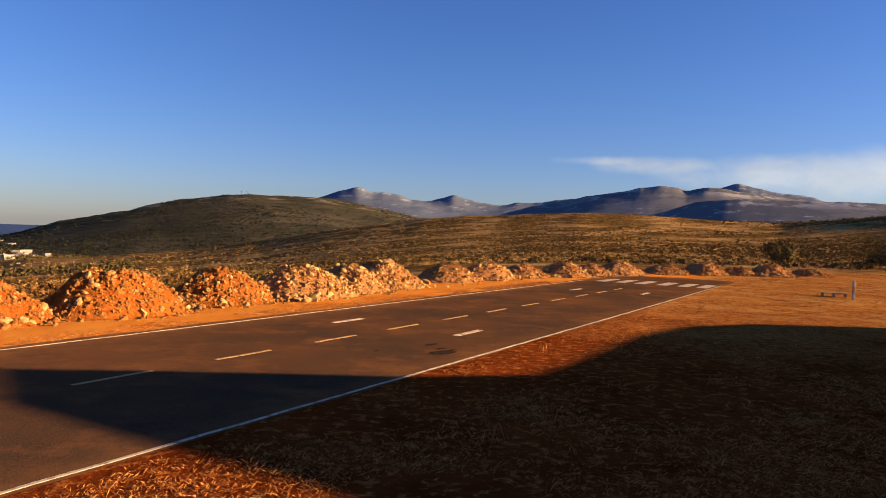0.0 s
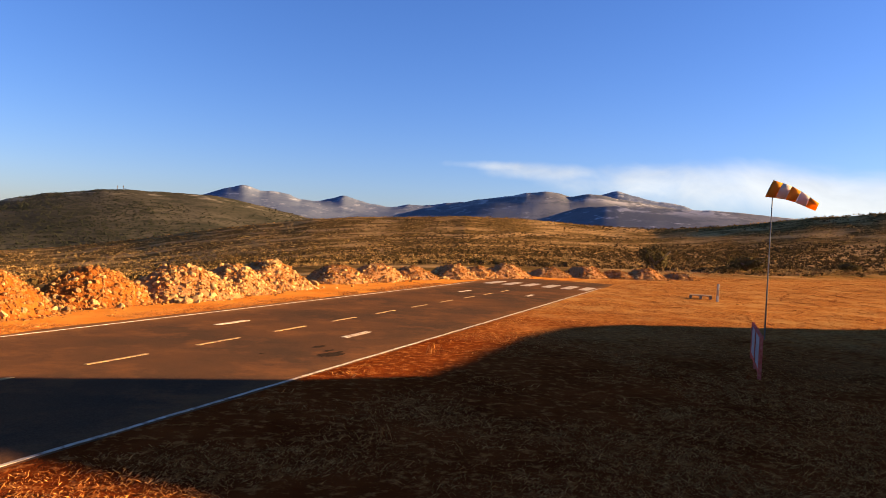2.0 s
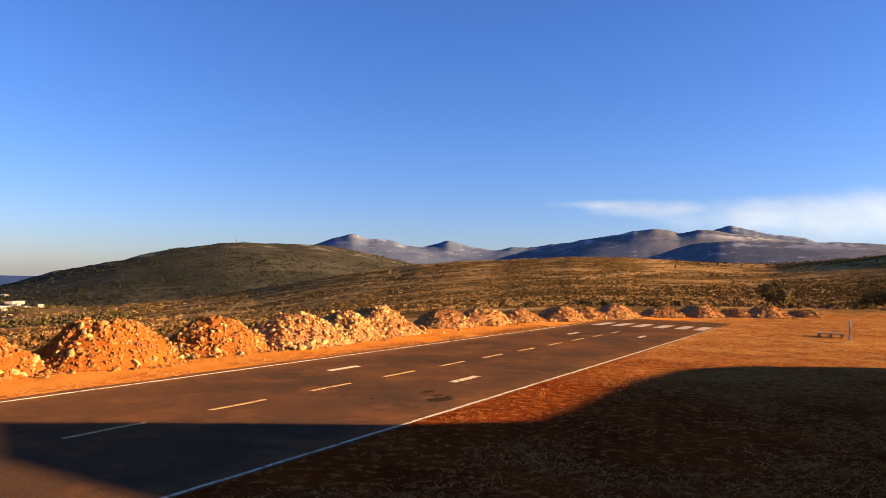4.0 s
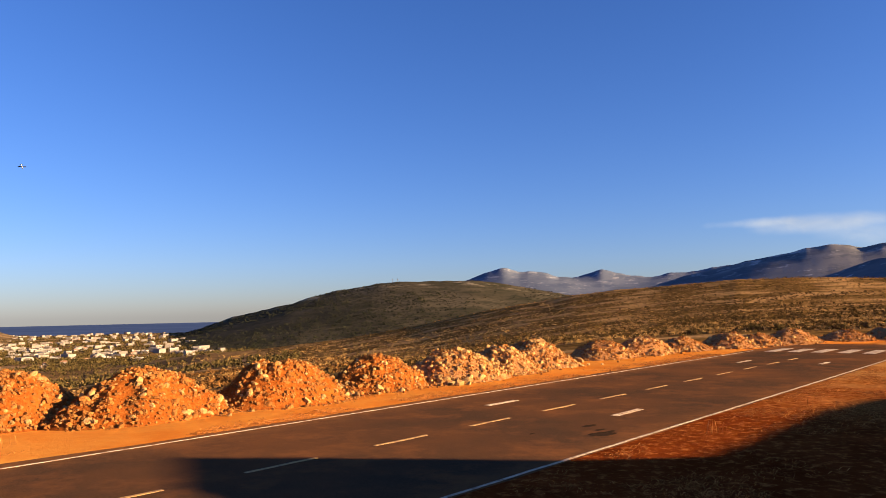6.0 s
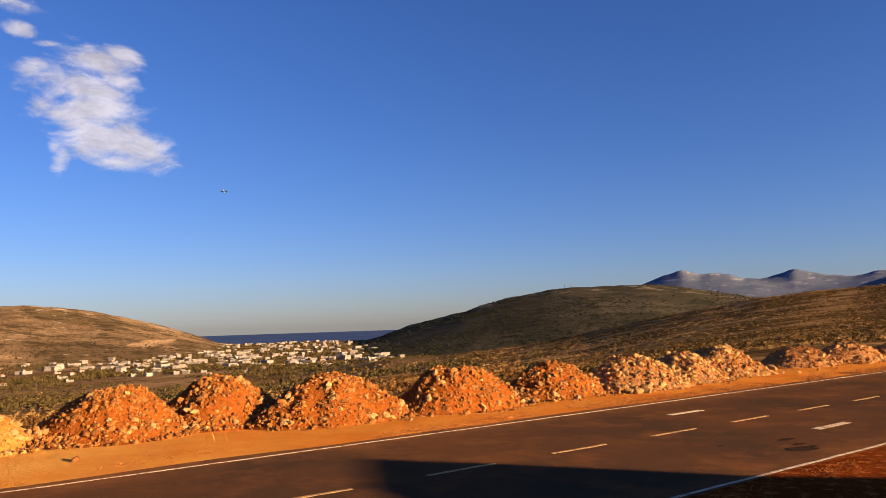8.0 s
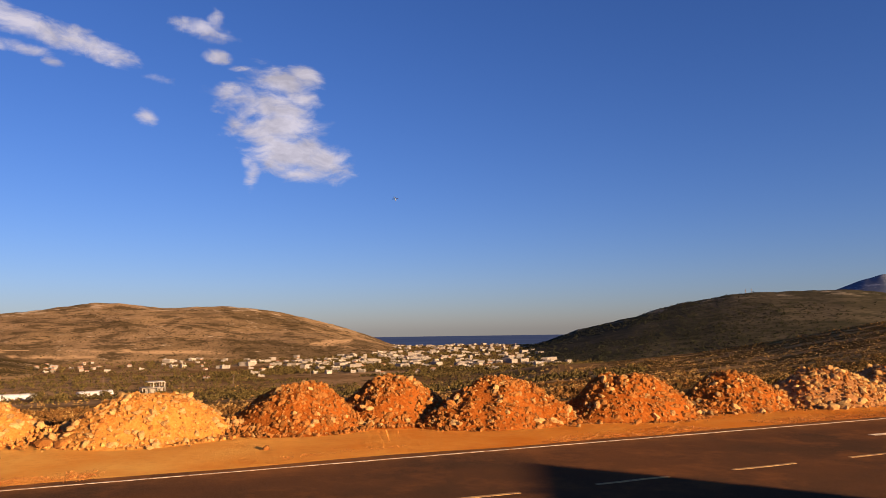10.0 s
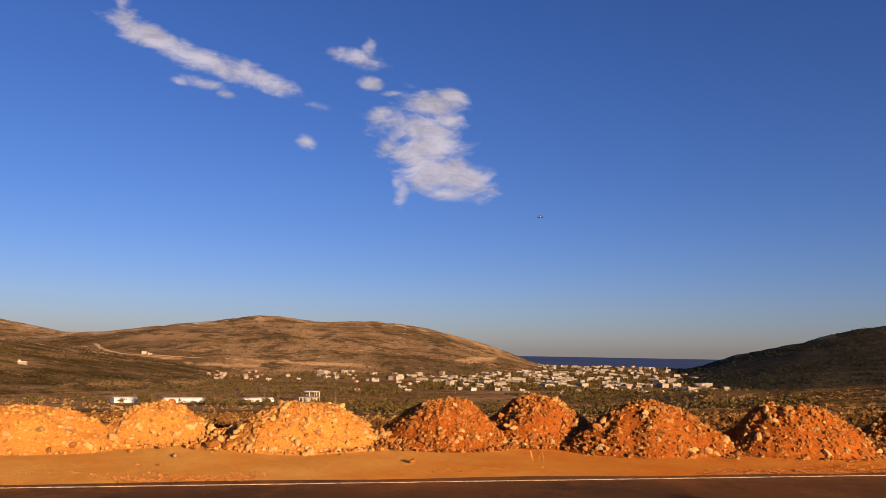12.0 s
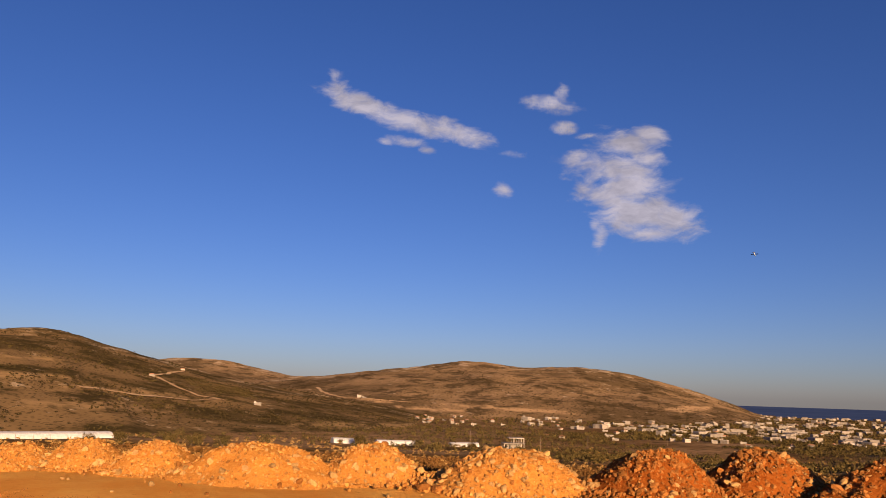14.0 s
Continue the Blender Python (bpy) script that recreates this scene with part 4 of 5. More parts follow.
def heath_scrub():
    rnd, dice = random.Random(5), np.random.RandomState(5)
    fine = [leaf_cluster(54, rnd, 1.0, 0.75, 0.14, 5) for _ in range(6)]
    coarse = [leaf_cluster(14, rnd, 1.0, 0.7, 0.27, 4) for _ in range(8)]
    # round the field
    az = dice.uniform(-41, 95, 17000)
    rf, rc = np.interp(az, FOOT_AZ, FOOT_R), np.interp(az, RIDGE_AZ, RIDGE_R)
    r = rf * (rc / rf) ** (dice.uniform(0, 1, len(az)) ** 0.7)
    x, y = polar(az, r)
    s, n = plan(x, y)
    keep = ((n > 15.2) | (r > rf * 1.06)) & (dice.uniform(0, 1, len(az)) < np.where((az < 27) & (r < 150), 0.32, 1.0)) & (vnoise(x * 0.05, y * 0.05, 4) > -0.15 + 0.25 * dice.uniform(0, 1, len(az)))
    z, k = ground_height(x, y), dice.uniform(0.2, 0.5, len(az)) * (1 + r / 260)
    west = (az > 27) & (r < 190)
    scatter("russet_scrub", "dry russet scrub on the slope behind the heaps", "scrub", RUSSET, fine, spots_of(x, y, z, k, keep & west))
    scatter("heath_scrub", "low dark evergreen scrub on the near heath", "scrub", SCRUB, fine, spots_of(x, y, z, k, keep & ~west & (r < 150)))
    # the slope below the field
    az, v = dice.uniform(20, 106, 11000), dice.uniform(0, 1, 11000)
    r = 48 * (430 / 48) ** v
    x, y = polar(az, r)
    z, k = ground_height(x, y), dice.uniform(0.35, 0.8, len(az)) * (0.6 + r / 200)
    low = patchy(x, y, 0.03, 44) > dice.uniform(-0.35, 0.3, len(az))
    scatter("slope_scrub", "low russet scrub covering the slope below the field", "scrub", RUSSET, coarse, spots_of(x, y, z, k, low & (r < 210)))
    scatter("slope_grass", "dry tussocks and olive scrub towards the valley", "scrub", HEATH_STRAW, coarse, spots_of(x, y, z, 0.8 * k, ~low & (dice.uniform(0, 1, len(az)) < 0.7)))
    # over the ridge
    az, v = dice.uniform(-41, 27, 26000), dice.uniform(0, 1, 26000) ** 1.2
    rc = np.interp(az, RIDGE_AZ, RIDGE_R)
    rf = np.maximum(60.0, np.interp(az, FOOT_AZ, FOOT_R) * 1.1)
    r = rf * (rc * 1.02 / rf) ** (1 - v)
    x, y = polar(az, r)
    z, k = ground_height(x, y), dice.uniform(0.2, 0.62, len(az)) * (0.7 + r / 420)
    dense = patchy(x, y, 0.035, 4) > dice.uniform(-0.3, 0.4, len(az))
    scatter("ridge_scrub", "dark evergreen scrub dotted over the ridge", "scrub", SCRUB, coarse, spots_of(x, y, z, k, dense))
    scatter("heath_grass", "pale dry grass tussocks between the scrub", "grass", HEATH_STRAW, coarse,
            spots_of(x, y, z, k * 0.75, ~dense & (dice.uniform(0, 1, len(az)) < 0.85)))


heath_scrub()


def valley_trees():
    rnd, dice = random.Random(9), np.random.RandomState(9)
    clusters = [leaf_cluster(19, rnd, 1.0, 1.2, 0.24, 4) for _ in range(6)]
    small = [leaf_cluster(13, rnd, 1.0, 0.8, 0.27, 3) for _ in range(6)]
    round_bush = [leaf_cluster(20, rnd, 1.0, 0.8, 0.26, 3) for _ in range(6)]
    # the valley floor and the gardens of the town
    az = np.concatenate([dice.uniform(24, 78, 5000), dice.normal(45, 8.5, 11000)])
    r = np.concatenate([230 * (1500 / 230) ** dice.uniform(0, 1, 5000), dice.uniform(480, 1600, 11000)])
    x, y = polar(az, r)
    keep = patchy(x, y, 0.012, 14) > np.where(np.arange(16000) < 5000, np.where(az < 58, -0.16, 0.04), -0.2)
    spots = spots_of(x, y, ground_height(x, y), dice.uniform(1.1, 2.5, len(az)) + np.where(r > 550, 0.8, 0.0), keep)
    az, v = dice.uniform(64, 104, 2200), dice.uniform(0.02, 0.75, 2200)
    x, y, z = spread_on_hill("hill_west", az, v)
    spots += spots_of(x, y, np.maximum(z, ground_height(x, y)), dice.uniform(0.9, 2.2, len(az)), vnoise(x * 0.012, y * 0.012, 15) + 0.25 * (0.3 - v) > 0.06)
    scatter("valley_trees", "dark olive and cypress trees filling the valley", "trees", LEAVES, clusters, spots)
    az, v = dice.uniform(64, 104, 13000), dice.uniform(0, 1, 13000)
    x, y, z = spread_on_hill("hill_west", az, v)
    scatter("hillside_scrub", "dark round bushes dotted over the dry hillside", "scrub", DARK_SCRUB, round_bush,
            spots_of(x, y, z, dice.uniform(0.7, 2.1, len(az)), patchy(x, y, 0.02, 25) > dice.uniform(-0.25, 0.4, len(az))))
    az, v = dice.uniform(-2, 35, 14000), dice.uniform(0, 1, 14000) ** 0.8
    x, y, z = spread_on_hill("hill_wooded", az, v)
    scatter("hill_forest", "dark green pine and oak scrub covering the hill", "woods", FOREST, small,
            spots_of(x, y, z, dice.uniform(1.5, 3.3, len(az)), vnoise(x * 0.006, y * 0.006, 31) + 0.35 * (0.5 - v) + 0.012 * (18 - az) > dice.uniform(-0.4, 0.45, len(az))))
    az, v = dice.uniform(40, 86, 9000), dice.uniform(0, 1, 9000)
    x, y, z = spread_on_hill("hill_town", az, v)
    scatter("hill_scrub", "dark bushes dotted over the dry hill", "scrub", DARK_SCRUB, small,
            spots_of(x, y, z, dice.uniform(0.9, 2.2, len(az)), vnoise(x * 0.008, y * 0.008, 33) + 0.3 * (0.4 - v) > dice.uniform(-0.4, 0.45, len(az))))
    row, col = (g.ravel() for g in np.meshgrid(np.arange(12.0), np.arange(16.0)))
    x, y, z = spread_on_hill("hill_west", 81.3 + col * 0.30 + row * 0.1, 0.56 + row * 0.016)
    scatter("olive_grove", "olive grove planted in rows on the hillside", "olive trees", LEAVES, clusters,
            spots_of(x, y, z, dice.uniform(1.4, 2.0, len(x)), x == x))


valley_trees()


def tree(label, az, r, size, tall=1.5, at=None):
    rnd = random.Random(int(az * 10) + int(r))
    p = at or pos_at(az, r)
    root = thing("tree", label, "tree", Matrix.Translation(p))
    bm = bmesh.new()
    for k in range(4):
        a, b = Vector((0, 0, -0.3)), Vector((rnd.uniform(-0.4, 0.4), rnd.uniform(-0.4, 0.4), tall * 0.6)) * size
        if k:
            a = Vector((0, 0, tall * 0.2 * size))
            b = Vector((rnd.uniform(-0.6, 0.6), rnd.uniform(-0.6, 0.6), tall * rnd.uniform(0.5, 0.8))) * size
        g = bmesh.ops.create_cone(bm, cap_ends=True, segments=7, radius1=0.09 * size / (1 + k * 0.5), radius2=0.03 * size, depth=(b - a).length)
        bmesh.ops.transform(bm, matrix=Matrix.Translation((a + b) / 2) @ (b - a).to_track_quat("Z", "Y").to_matrix().to_4x4(), verts=g["verts"])
    part("trunk", bm_mesh("trunk", bm, BARK, True), root)
    q = leaf_cluster(1300, rnd, 0.95 * size, tall * size, 0.055 * size, 8).reshape(-1, 3)
    part("crown", mesh_of("crown", q, np.arange(len(q)).reshape(-1, 4), LEAVES), root)
    return root


tree("rounded dark green juniper at the edge of the heath", -24.9, 66, 1.9, 1.3)
tree("low spreading dark bush beyond the dry grass", -31.6, 66, 2.1, 0.7)
tree("low spreading dark bush beyond the dry grass", -38.1, 84, 1.6, 0.6)
tree("low spreading dark bush beyond the dry grass", -29.9, 64, 0.9, 0.7)
for a in (-12.6, -10.9):
    tree("small dark shrub standing on the heath", a, 62, 0.55, 1.3)
for a, r, k in ((90.4, 215, 3.2), (87.0, 235, 4.0), (85.8, 240, 3.6), (83.6, 195, 3.0), (73.2, 370, 4.8), (69.0, 365, 3.4), (64.8, 350, 3.0), (92.6, 225, 2.4), (80.6, 260, 2.6)):
    tree("dark green bushy tree standing below the field", a, r, k, 1.25)


def dry_grass():
    rnd = random.Random(3)
    verts, faces = [], []

    def tuft(x, y, z, k, blades):
        for _ in range(blades):
            a, lean = rnd.uniform(0, 6.3), rnd.uniform(0.4, 1.15) * k
            far_off = math.hypot(x, y)
            w = rnd.uniform(0.0011, 0.0032) + 0.00014 * far_off + 0.00022 * max(0.0, far_off - 9)
            bx, by = x + rnd.gauss(0, 0.05), y + rnd.gauss(0, 0.05)
            h = k * rnd.uniform(0.2, 0.75)
            i = len(verts)
            ca, sa = math.cos(a), math.sin(a)
            verts.extend([(bx - sa * w, by + ca * w, z), (bx + sa * w, by - ca * w, z), (bx + ca * lean * 0.45, by + sa * lean * 0.45, z + h * 0.7),
                          (bx + ca * lean, by + sa * lean, z + h)])
            faces.append((i, i + 1, i + 2))
            faces.append((i + 1, i + 3, i + 2))

    spots = []
    while len(spots) < 37000:
        az, r = rnd.uniform(-41, 62), 4.2 * (75 / 4.2) ** (rnd.random() ** 0.8)
        x, y = polar(az, r)
        s, n = plan(x, y)
        if not n < NEAR_EDGE - 0.25:
            continue
        clump = vnoise(np.array(x * 1.1), np.array(y * 1.1), 6) + 0.6 * vnoise(np.array(x * 0.3), np.array(y * 0.3), 7)
        if clump < rnd.uniform(-0.05, 0.35) - 0.30 * min(1.0, r / 25):
            continue
        spots.append((float(x), float(y), 0.013 + 0.04 * rnd.random() ** 3))
    for _ in range(9000):
        s, n = rnd.uniform(-14, 26), FAR_EDGE + 0.25 + abs(rnd.gauss(0, 0.32))
        p = place(s, n)
        if vnoise(np.array(p.x * 0.6), np.array(p.y * 0.6), 8) < -0.05:
            continue
        spots.append((p.x, p.y, 0.014 + 0.036 * rnd.random() ** 2))
    xs, ys = np.array([q[0] for q in spots]), np.array([q[1] for q in spots])
    for (x, y, k), z in zip(spots, ground_height(xs, ys)):
        tuft(x, y, float(z) - 0.005, k * (1 + math.hypot(x, y) / 60), 6)
    for s, n in ((3.4, 11.3), (2.6, 3.1), (5.4, 2.6), (9.8, 3.9), (13.0, 3.6)):
        p = place(s, n)
        for _ in range(7):
            x, y, h, a = p.x + rnd.uniform(-0.15, 0.15), p.y + rnd.uniform(-0.15, 0.15), rnd.uniform(0.08, 0.20), rnd.uniform(0, 6.3)
            z, i, d = float(ground_height(p.x, p.y)), len(verts), h * rnd.uniform(0.1, 0.4)
            verts.extend([(x - 0.002, y, z), (x + 0.002, y, z), (x + 0.5 * d * math.cos(a), y + 0.5 * d * math.sin(a), z + 0.7 * h),
                          (x + d * math.cos(a), y + d * math.sin(a), z + h)])
            faces.extend([(i, i + 1, i + 2), (i + 1, i + 3, i + 2)])
    tagged(new("dry_grass", mesh_of("dry_grass", verts, faces, STRAW)), "short dry straw-coloured grass on red soil", "grass", kind="stuff")


dry_grass()


# ---- windsock, sign, post, pallet ----
def windsock():
    base = pos_at(-32.85, 16.3)
    root = thing("windsock", "orange and white striped windsock on a thin steel pole", "windsock", Matrix.Translation(base))
    across = Vector((0.84, -0.54, 0)).normalized()        # where the wind blows it
    top = Vector((0.0, 0.0, height_at(5.0, 16.3) - base.z))
    foot = Vector((0.0, 0.0, 0.0))
    part("pole", tube_mesh("pole", foot - Vector((0, 0, 0.1)), top, 0.016, 0.010, STEEL), root)
    a = top - Vector((0, 0, 0.02)) - across * 0.06
    b = a + across * 0.90 - Vector((0, 0, 0.37))
    bands = 5
    for i in range(bands):
        f0, f1 = i / bands, (i + 1) / bands
        verts, faces = [], []
        for f in (f0, (f0 + f1) / 2, f1 - 0.004):
            c = a + (b - a) * f + Vector((0, 0, 0.05 * math.sin(f * math.pi)))
            rad = 0.185 - 0.105 * f
            side = across.cross(Vector((0, 0, 1)))
            up = side.cross((b - a).normalized())
            for k in range(20):
                t = 2 * math.pi * k / 20
                wob = 1 + 0.05 * math.sin(3 * t + 7 * f)
                verts.append(c + (side * math.cos(t) + up * math.sin(t)) * rad * wob)
        for j in range(2):
            for k in range(20):
                faces.append((20 * j + k, 20 * j + (k + 1) % 20, 20 * (j + 1) + (k + 1) % 20, 20 * (j + 1) + k))
        me = mesh_of("fabric_band", verts, faces, ORANGE if i % 2 == 0 else WHITE_CLOTH, True)
        part("fabric_band", me, root, "orange fabric band" if i % 2 == 0 else "white fabric band").modifiers.new("cloth", "SOLIDIFY").thickness = 0.004
    bm = bmesh.new()
    side = across.cross(Vector((0, 0, 1)))
    up = side.cross((b - a).normalized())
    ring = [a + (side * math.cos(t) + up * math.sin(t)) * 0.187 for t in np.linspace(0, 2 * math.pi, 25)[:-1]]
    for p, q in zip(ring, ring[1:] + ring[:1]):
        g = bmesh.ops.create_cone(bm, cap_ends=False, segments=6, radius1=0.007, radius2=0.007, depth=(q - p).length)
        bmesh.ops.transform(bm, matrix=Matrix.Translation((p + q) / 2) @ (q - p).to_track_quat("Z", "Y").to_matrix().to_4x4(), verts=g["verts"])
    part("hoop", bm_mesh("hoop", bm, STEEL), root, "thin steel hoop")


windsock()


def sign_board():
    """A long low board on legs, parallel to the runway."""
    a, b = place(11.0, -0.62), place(13.05, -0.60)
    mid = (a + b) / 2
    mid.z = float(ground_height(mid.x, mid.y))
    turn = math.atan2(b.y - a.y, b.x - a.x)
    long = (b - a).length
    root = thing("sign_board", "long low white board in a red frame facing the runway", "sign", Matrix.Translation(mid) @ Matrix.Rotation(turn, 4, "Z"))
    for x in (-long / 2, 0, long / 2):
        part("leg", box_mesh("leg", (0.05, 0.05, 0.72), RED_PAINT, (x, 0, 0.27), 0.006), root)
    for k in (-1, 1):
        part("panel", box_mesh("panel", (long / 2 - 0.06, 0.022, 0.46), BOARD, (k * long / 4, 0, 0.35), 0.004), root, "blank weathered white panel")
    for z in (0.10, 0.60):
        part("rail", box_mesh("rail", (long + 0.04, 0.042, 0.04), RED_PAINT, (0, 0, z), 0.005), root)


sign_board()


def marker_post():
    base = pos_at(-29.5, 27.3)
    root = thing("marker_post", "short pale weathered wooden marker post", "post", Matrix.Translation(base))
    for i in range(3):
        part("band", box_mesh("band", (0.07, 0.07, 0.22), BOARD if i != 1 else WOOD, (0, 0, 0.09 + 0.22 * i), 0.008), root)


marker_post()


def pallet():
    base = pos_at(-28.3, 28.4)
    root = thing("pallet", "weathered wooden pallet lying on the dry grass", "pallet", Matrix.Translation(base) @ Matrix.Rotation(radians(-28.3), 4, "Z") @ Matrix.Scale(0.70, 4))
    for i in range(6):
        part("top_board", box_mesh("top_board", (1.1, 0.13, 0.035), WOOD, (0, -0.4 + 0.16 * i, 0.193), 0.003), root)
    for x in (-0.5, 0, 0.5):
        for y in (-0.38, 0, 0.38):
            part("block", box_mesh("block", (0.13, 0.12, 0.13), WOOD, (x, y, 0.11), 0.004), root)
        part("runner", box_mesh("runner", (0.11, 0.9, 0.03), WOOD, (x, 0, 0.03), 0.003), root)


pallet()


# ---- the town ----
def house_kind(w, d, storeys, roof, seed):
    rnd = random.Random(seed)
    h = 3.0 * storeys
    root = thing("house", "white rendered house with small dark windows", "house", None, "houses of the town")
    part("wall", box_mesh("wall", (w, d, h + 1.5), PLASTER, (0, 0, h / 2 - 0.75)), root)
    if roof == "hip":
        v = [(-w / 2 - 0.5, -d / 2 - 0.5, h), (w / 2 + 0.5, -d / 2 - 0.5, h), (w / 2 + 0.5, d / 2 + 0.5, h), (-w / 2 - 0.5, d / 2 + 0.5, h),
             (-w / 4, 0, h + 1.7), (w / 4, 0, h + 1.7)]
        part("roof", mesh_of("roof", v, [(0, 1, 5, 4), (1, 2, 5), (2, 3, 4, 5), (3, 0, 4), (3, 2, 1, 0)], ROOF_TILE), root, "terracotta tiled hip roof")
    else:
        part("roof", box_mesh("roof", (w + 0.5, d + 0.5, 0.35), CONCRETE, (0, 0, h + 0.17)), root, "flat concrete roof")
        part("stair_head", box_mesh("stair_head", (2.6, 2.6, 2.2), PLASTER, (w / 2 - 1.6, 0, h + 1.4)), root)
    for k in range(storeys):
        for j in range(3):
            x = -w / 2 + w * (j + 0.5) / 3
            part("window", box_mesh("window", (1.1, 0.16, 1.3), DARK_GLASS, (x, -d / 2, 1.6 + 3 * k)), root)
        part("balcony", box_mesh("balcony", (w * 0.45, 1.1, 0.9), PLASTER, (w * (0.2 if k % 2 else -0.2), -d / 2 - 0.55, 3.0 * k + 0.45)), root)
    return root


def town():
    rnd = random.Random(12)
    kinds = [house_kind(10, 8, 1, "flat", 1), house_kind(9, 8, 2, "hip", 2), house_kind(12, 9, 2, "flat", 3), house_kind(8, 7, 1, "hip", 4), house_kind(14, 9, 2, "flat", 5)]
    used = set()
    count = 0
    tries = 0
    while count < 240 and tries < 9000:
        tries += 1
        if rnd.random() < 0.86:
            az = rnd.gauss(44, 8.0)
            r = 560 * (1650 / 560) ** rnd.random()
            if not 29 < az < 62 or (az > 56 and r > 1000):
                continue
        else:
            az, r = rnd.uniform(58, 71), rnd.uniform(760, 1050)
        x, y = polar(az, r)
        cell = (int(x // 13), int(y // 13))
        if cell in used:
            continue
        used.add(cell)
        z = float(ground_height(x, y))
        m = Matrix.Translation((float(x), float(y), z)) @ Matrix.Rotation(radians(az + 180 + rnd.uniform(-50, 50)), 4, "Z") @ Matrix.Scale(rnd.uniform(0.55, 0.80), 4)
        k = rnd.randrange(5)
        if count < 5:
            kinds[count].matrix_basis = m
        else:
            copy_thing(kinds[k], m)
        count += 1
    far = []
    for _ in range(330):
        az, r = rnd.gauss(43, 7.5), rnd.uniform(680, 1680)
        if 29 < az < 58:
            x, y = polar(az, r)
            far.append((float(x), float(y), float(ground_height(x, y)), rnd.uniform(2.8, 5.6), rnd.uniform(2.6, 4.8), rnd.uniform(0, 3)))
    verts, faces = [], []
    for x, y, z, w, h, a in far:
        k = len(verts)
        ca, sa = math.cos(a) * w, math.sin(a) * w
        for zz in (z - 1, z + h):
            verts += [(x + ca - sa * 0.7, y + sa + ca * 0.7, zz), (x - ca - sa * 0.7, y - sa + ca * 0.7, zz), (x - ca + sa * 0.7, y - sa - ca * 0.7, zz), (x + ca + sa * 0.7, y + sa - ca * 0.7, zz)]
        faces += [(k, k + 1, k + 5, k + 4), (k + 1, k + 2, k + 6, k + 5), (k + 2, k + 3, k + 7, k + 6), (k + 3, k, k + 4, k + 7), (k + 4, k + 5, k + 6, k + 7)]
    tagged(new("distant_houses", mesh_of("distant_houses", verts, faces, PLASTER)), "distant pale houses towards the coast", "houses", kind="stuff")
    for hill_name, az, el, k in (("hill_town", 73.6, -0.72, 2), ("hill_town", 73.2, -0.78, 0), ("hill_west", 81.3, -1.5, 0), ("hill_west", 86.9, 0.9, 3), ("hill_west", 89.0, 0.42, 3)):
        copy_thing(kinds[k], Matrix.Translation(on_hill(hill_name, az, slope_share(hill_name, az, el))) @ Matrix.Rotation(radians(az + 180), 4, "Z"))


town()


def frame_building():
    p = pos_at(61.5, 395)
    root = thing("unfinished_house", "unfinished white concrete frame building on open ground", "building", Matrix.Translation(p) @ Matrix.Rotation(radians(61.5 + 190), 4, "Z"))
    for z in (0.0, 3.0, 5.8):
        part("slab", box_mesh("slab", (11.5 if z < 4 else 8.0, 8.5, 0.4), PLASTER, (0 if z < 4 else -1.2, 0, z)), root)
    for x in (-5.3, -1.8, 1.8, 5.3):
        for y in (-3.8, 3.8):
            part("column", box_mesh("column", (0.5, 0.5, 3.0), PLASTER, (x, y, 1.5)), root)
            if x < 3:
                part("column", box_mesh("column", (0.45, 0.45, 2.8), PLASTER, (x * 0.75 - 1.2, y, 4.4)), root)
    part("wall", box_mesh("wall", (7.5, 0.3, 2.6), PLASTER, (0, 2.0, 1.5)), root)


frame_building()


def greenhouse(label, az0, r0, az1, r1, width, tall):
    a, b = pos_at(az0, r0), pos_at(az1, r1)
    root = thing("greenhouse", label, "greenhouse", Matrix.Translation(a), "greenhouses")
    d = b - a
    run, side = d.length, Vector((-d.y, d.x, 0)).normalized()
    bays = max(3, int(run / 6))
    for i in range(bays):
        verts, faces = [], []
        for f in (i / bays, (i + 0.97) / bays):
            for t in np.linspace(0, math.pi, 11):
                verts.append(d * f + side * (math.cos(t) * width / 2) + Vector((0, 0, -0.5 + (tall + 0.5) * math.sin(t) ** 0.6)))
        for k in range(10):
            faces.append((k, k + 1, 12 + k, 11 + k))
        faces += [tuple(range(10, -1, -1)), tuple(range(11, 22))]
        part("bay", mesh_of("bay", verts, faces, POLYTHENE, False), root)
    return root


greenhouse("long low greenhouse of white polythene", 75.5, 385, 73.9, 388, 7, 2.8)
greenhouse("long low greenhouse of white polythene", 72.1, 386, 68.9, 392, 7, 2.6)
greenhouse("long pale greenhouse beside the hillside", 104.0, 300, 91.4, 330, 8, 2.7)
greenhouse("low grey greenhouse in the valley", 66.4, 400, 64.2, 404, 7, 2.2)


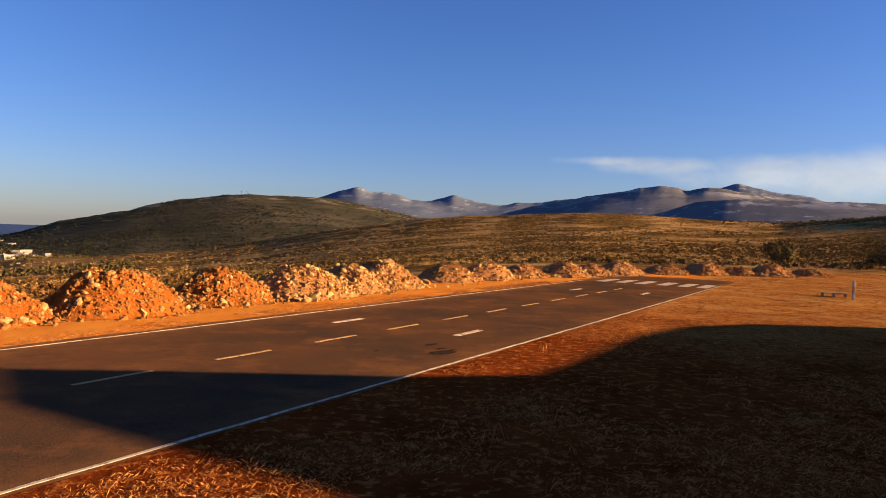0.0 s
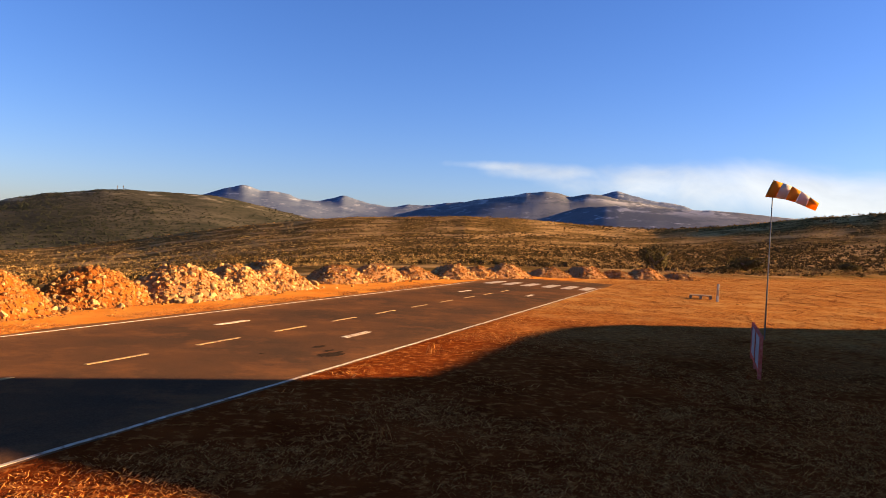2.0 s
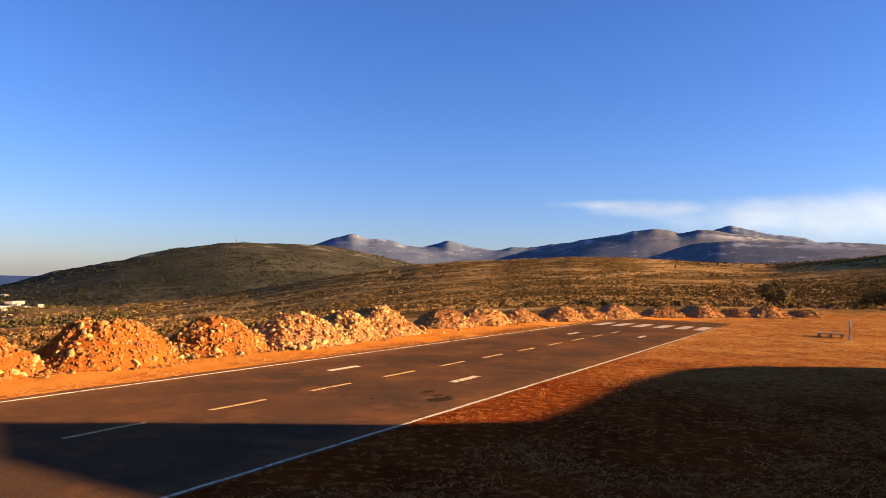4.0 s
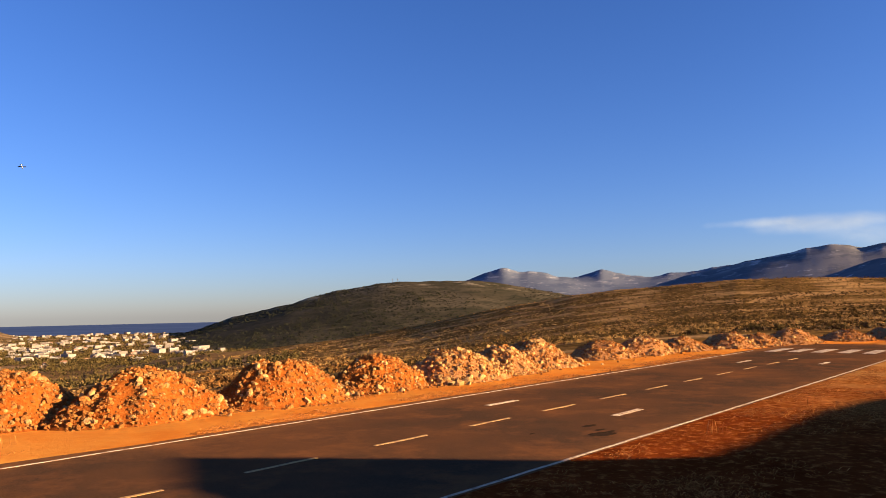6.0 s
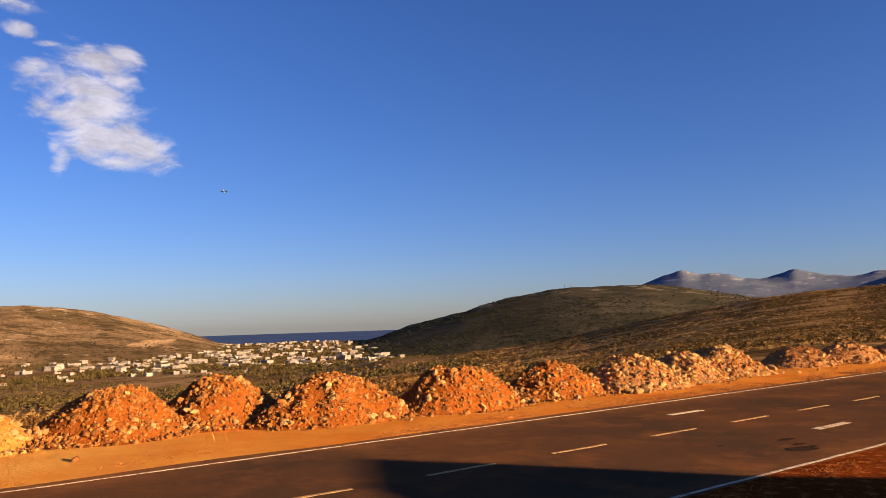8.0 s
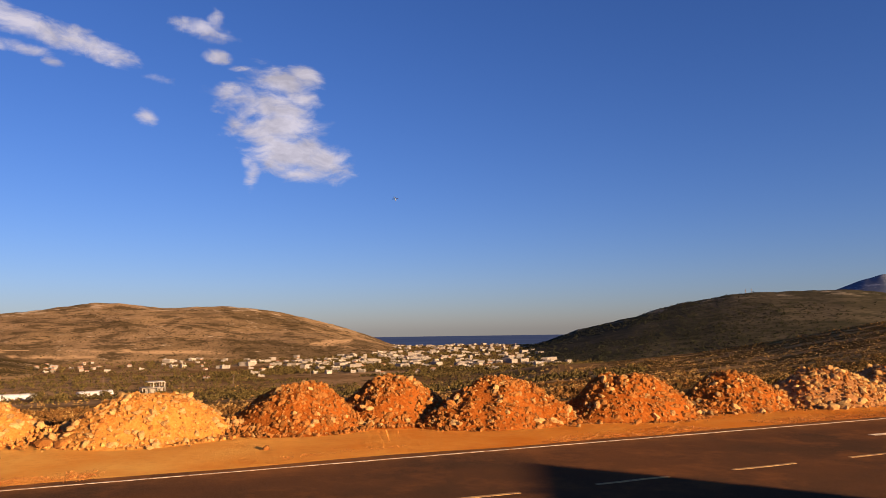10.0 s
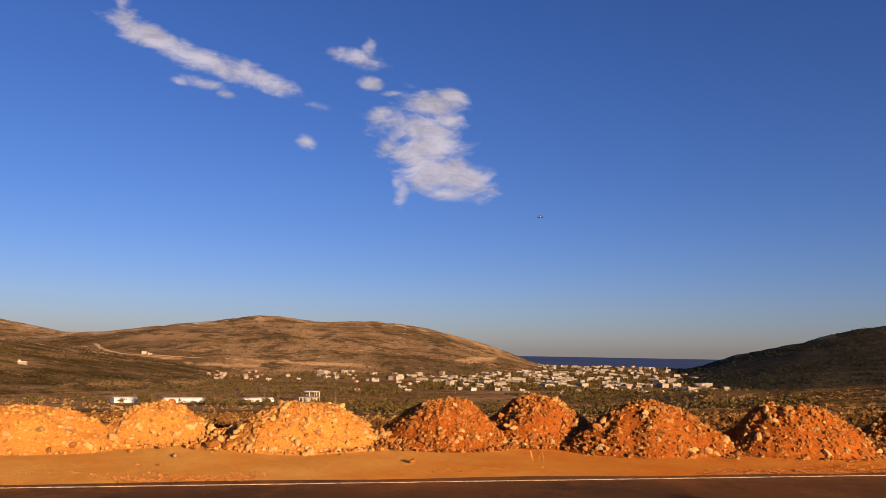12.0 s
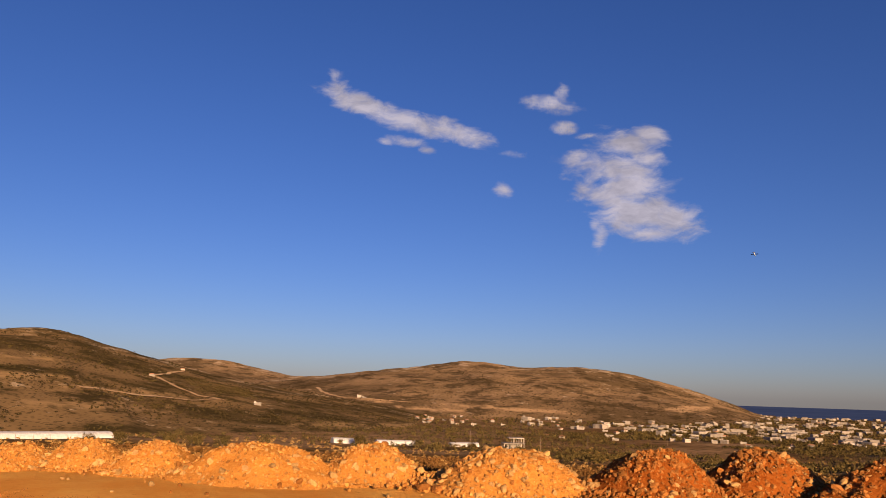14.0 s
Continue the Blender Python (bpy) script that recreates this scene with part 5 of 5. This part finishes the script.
def track(label, hill_name, a, b, width, bend=0.0, name="dirt_track"):
    """A pale strip laid on a hillside between two places, each a bearing and an elevation."""
    p, q = (on_hill(hill_name, e[0], slope_share(hill_name, *e)) for e in (a, b))
    d = (q - p).to_2d()
    side = Vector((-d.y, d.x)).normalized()
    steps = max(20, int(d.length / 6))
    t = np.linspace(0, 1, steps)
    wander = bend * np.sin(t * math.pi) * d.length + 0.03 * d.length * fbm(t * 6, t * 0 + width, 3, 3)
    wide = width * (0.35 + 0.3 * (fbm(t * 14, t * 0, 3, 5) + 0.5))
    rows = []
    for k in (-1, -0.33, 0.33, 1):
        x = p.x + d.x * t + side.x * (wander + k * wide)
        y = p.y + d.y * t + side.y * (wander + k * wide)
        rows.append(np.stack([x, y, hill_height(hill_name, x, y) + 0.9], -1))
    grid = np.stack(rows, 1)
    idx = np.arange(grid.shape[0] * 4).reshape(-1, 4)
    quads = np.concatenate([np.stack([idx[:-1, k], idx[:-1, k + 1], idx[1:, k + 1], idx[1:, k]], -1) for k in range(3)])
    tagged(new(name, mesh_of(name, grid.reshape(-1, 3), quads, PATH_DUST, True)), label, "track", kind="structure")


track("pale dirt track climbing the hillside", "hill_west", (83.8, -1.25), (88.9, 0.42), 5, 0.05)
track("pale terrace edge across the hillside", "hill_west", (83.8, -1.22), (93.8, -0.5), 6, -0.03)
track("pale dirt track along the upper hillside", "hill_west", (86.9, 0.9), (88.9, 0.45), 4, 0.02)
track("pale dirt track above the villas", "hill_town", (74.7, -0.8), (76.8, -0.05), 6, 0.06)
track("pale dirt track below the villas", "hill_town", (69.5, -1.0), (74.7, -0.85), 5, 0.03)


def mast(az, r, tall):
    root = thing("utility_pole", "thin wooden utility pole in the valley", "pole", Matrix.Translation(pos_at(az, r)), "utility poles")
    part("pole", tube_mesh("pole", (0, 0, -0.5), (0, 0, tall), 0.22, 0.16, BARK, 8), root)
    part("crossarm", box_mesh("crossarm", (2.2, 0.2, 0.2), BARK, (0, 0, tall - 0.6)), root)


for az, r in ((59.4, 330), (55.8, 420), (64.8, 430), (50.0, 520)):
    mast(az, r, 8.0)


def aerials():
    for az in (16.1, 16.5):
        p = on_hill("hill_wooded", az, 1.0)
        root = thing("radio_mast", "thin steel radio mast on the hill crest", "mast", Matrix.Translation(p), "radio masts")
        part("pole", tube_mesh("pole", (0, 0, -1), (0, 0, 7.5), 0.4, 0.3, BARK, 8), root)
        part("drum", tube_mesh("drum", (0, 0, 4.5), (0, 0, 6), 0.8, 0.8, BARK, 10), root)


aerials()


# ---- the model aeroplane in the air ----
def model_plane():
    az, el, r = 43.3, 10.6, 60.0
    x, y = polar(az, r)
    root = thing("model_aeroplane", "small dark radio-controlled aeroplane flying over the valley", "model aeroplane",
                 Matrix.Translation((float(x), float(y), float(height_at(el, r)))) @ Matrix.Rotation(radians(az + 78), 4, "Z") @ Matrix.Rotation(radians(24), 4, "Y") @ Matrix.Scale(0.44, 4))
    part("fuselage", tube_mesh("fuselage", (-0.5, 0, 0), (0.55, 0, 0), 0.04, 0.075, WHITE_FOAM), root)
    part("nose", tube_mesh("nose", (0.55, 0, 0), (0.68, 0, 0), 0.075, 0.02, DARK_FOAM), root)
    part("wing", box_mesh("wing", (0.24, 1.25, 0.03), DARK_FOAM, (0.12, 0, 0.03), 0.012), root)
    part("tailplane", box_mesh("tailplane", (0.14, 0.46, 0.02), DARK_FOAM, (-0.44, 0, 0.02), 0.008), root)
    part("fin", box_mesh("fin", (0.15, 0.02, 0.2), DARK_FOAM, (-0.45, 0, 0.11), 0.008), root)


model_plane()


# ---- an unseen block behind the camera, shaped to cast the shade on the grass ----
def shelter():
    root = tagged(new("shelter"), "plain unseen block behind the camera that casts the shade", "shelter", kind="structure")

    k, off = math.tan(radians(SUN_EL)), radians(HEADING + 90 - SUN_AZ)
    far = -7.0

    def caster(s, n):
        """Where on the block's front the edge stands that shades the place s, n, and how high."""
        run = (n - far) / math.cos(off)
        return s + run * math.sin(off), run * k

    def block(name, s0, n0, s1, n1):
        (a, h0), (b, h1) = caster(s0, n0), caster(s1, n1)
        v = [place(s, n, z) for n in (far - 6, far) for s, z in ((a, -0.2), (b, -0.2), (b, h1), (a, h0))]
        f = [(0, 1, 2, 3), (7, 6, 5, 4), (0, 4, 5, 1), (1, 5, 6, 2), (2, 6, 7, 3), (3, 7, 4, 0)]
        part(name, mesh_of(name, v, f, PLASTER), root)

    # shade outline on the ground; the unseen block is built back from it
    edge = ((5.6, 2.2), (5.25, 3.23), (4.45, 5.06), (3.65, 7.1), (4.4, 8.6), (5.3, 7.4), (7.05, 4.8), (8.3, 3.5), (12.75, 3.43), (15.1, 3.0), (16.8, 1.9), (18.5, -0.67), (20.6, -3.6), (23.5, -5.6), (31, -9.0))
    for p, q in zip(edge, edge[1:]):
        block("wing", *p, *q)


shelter()
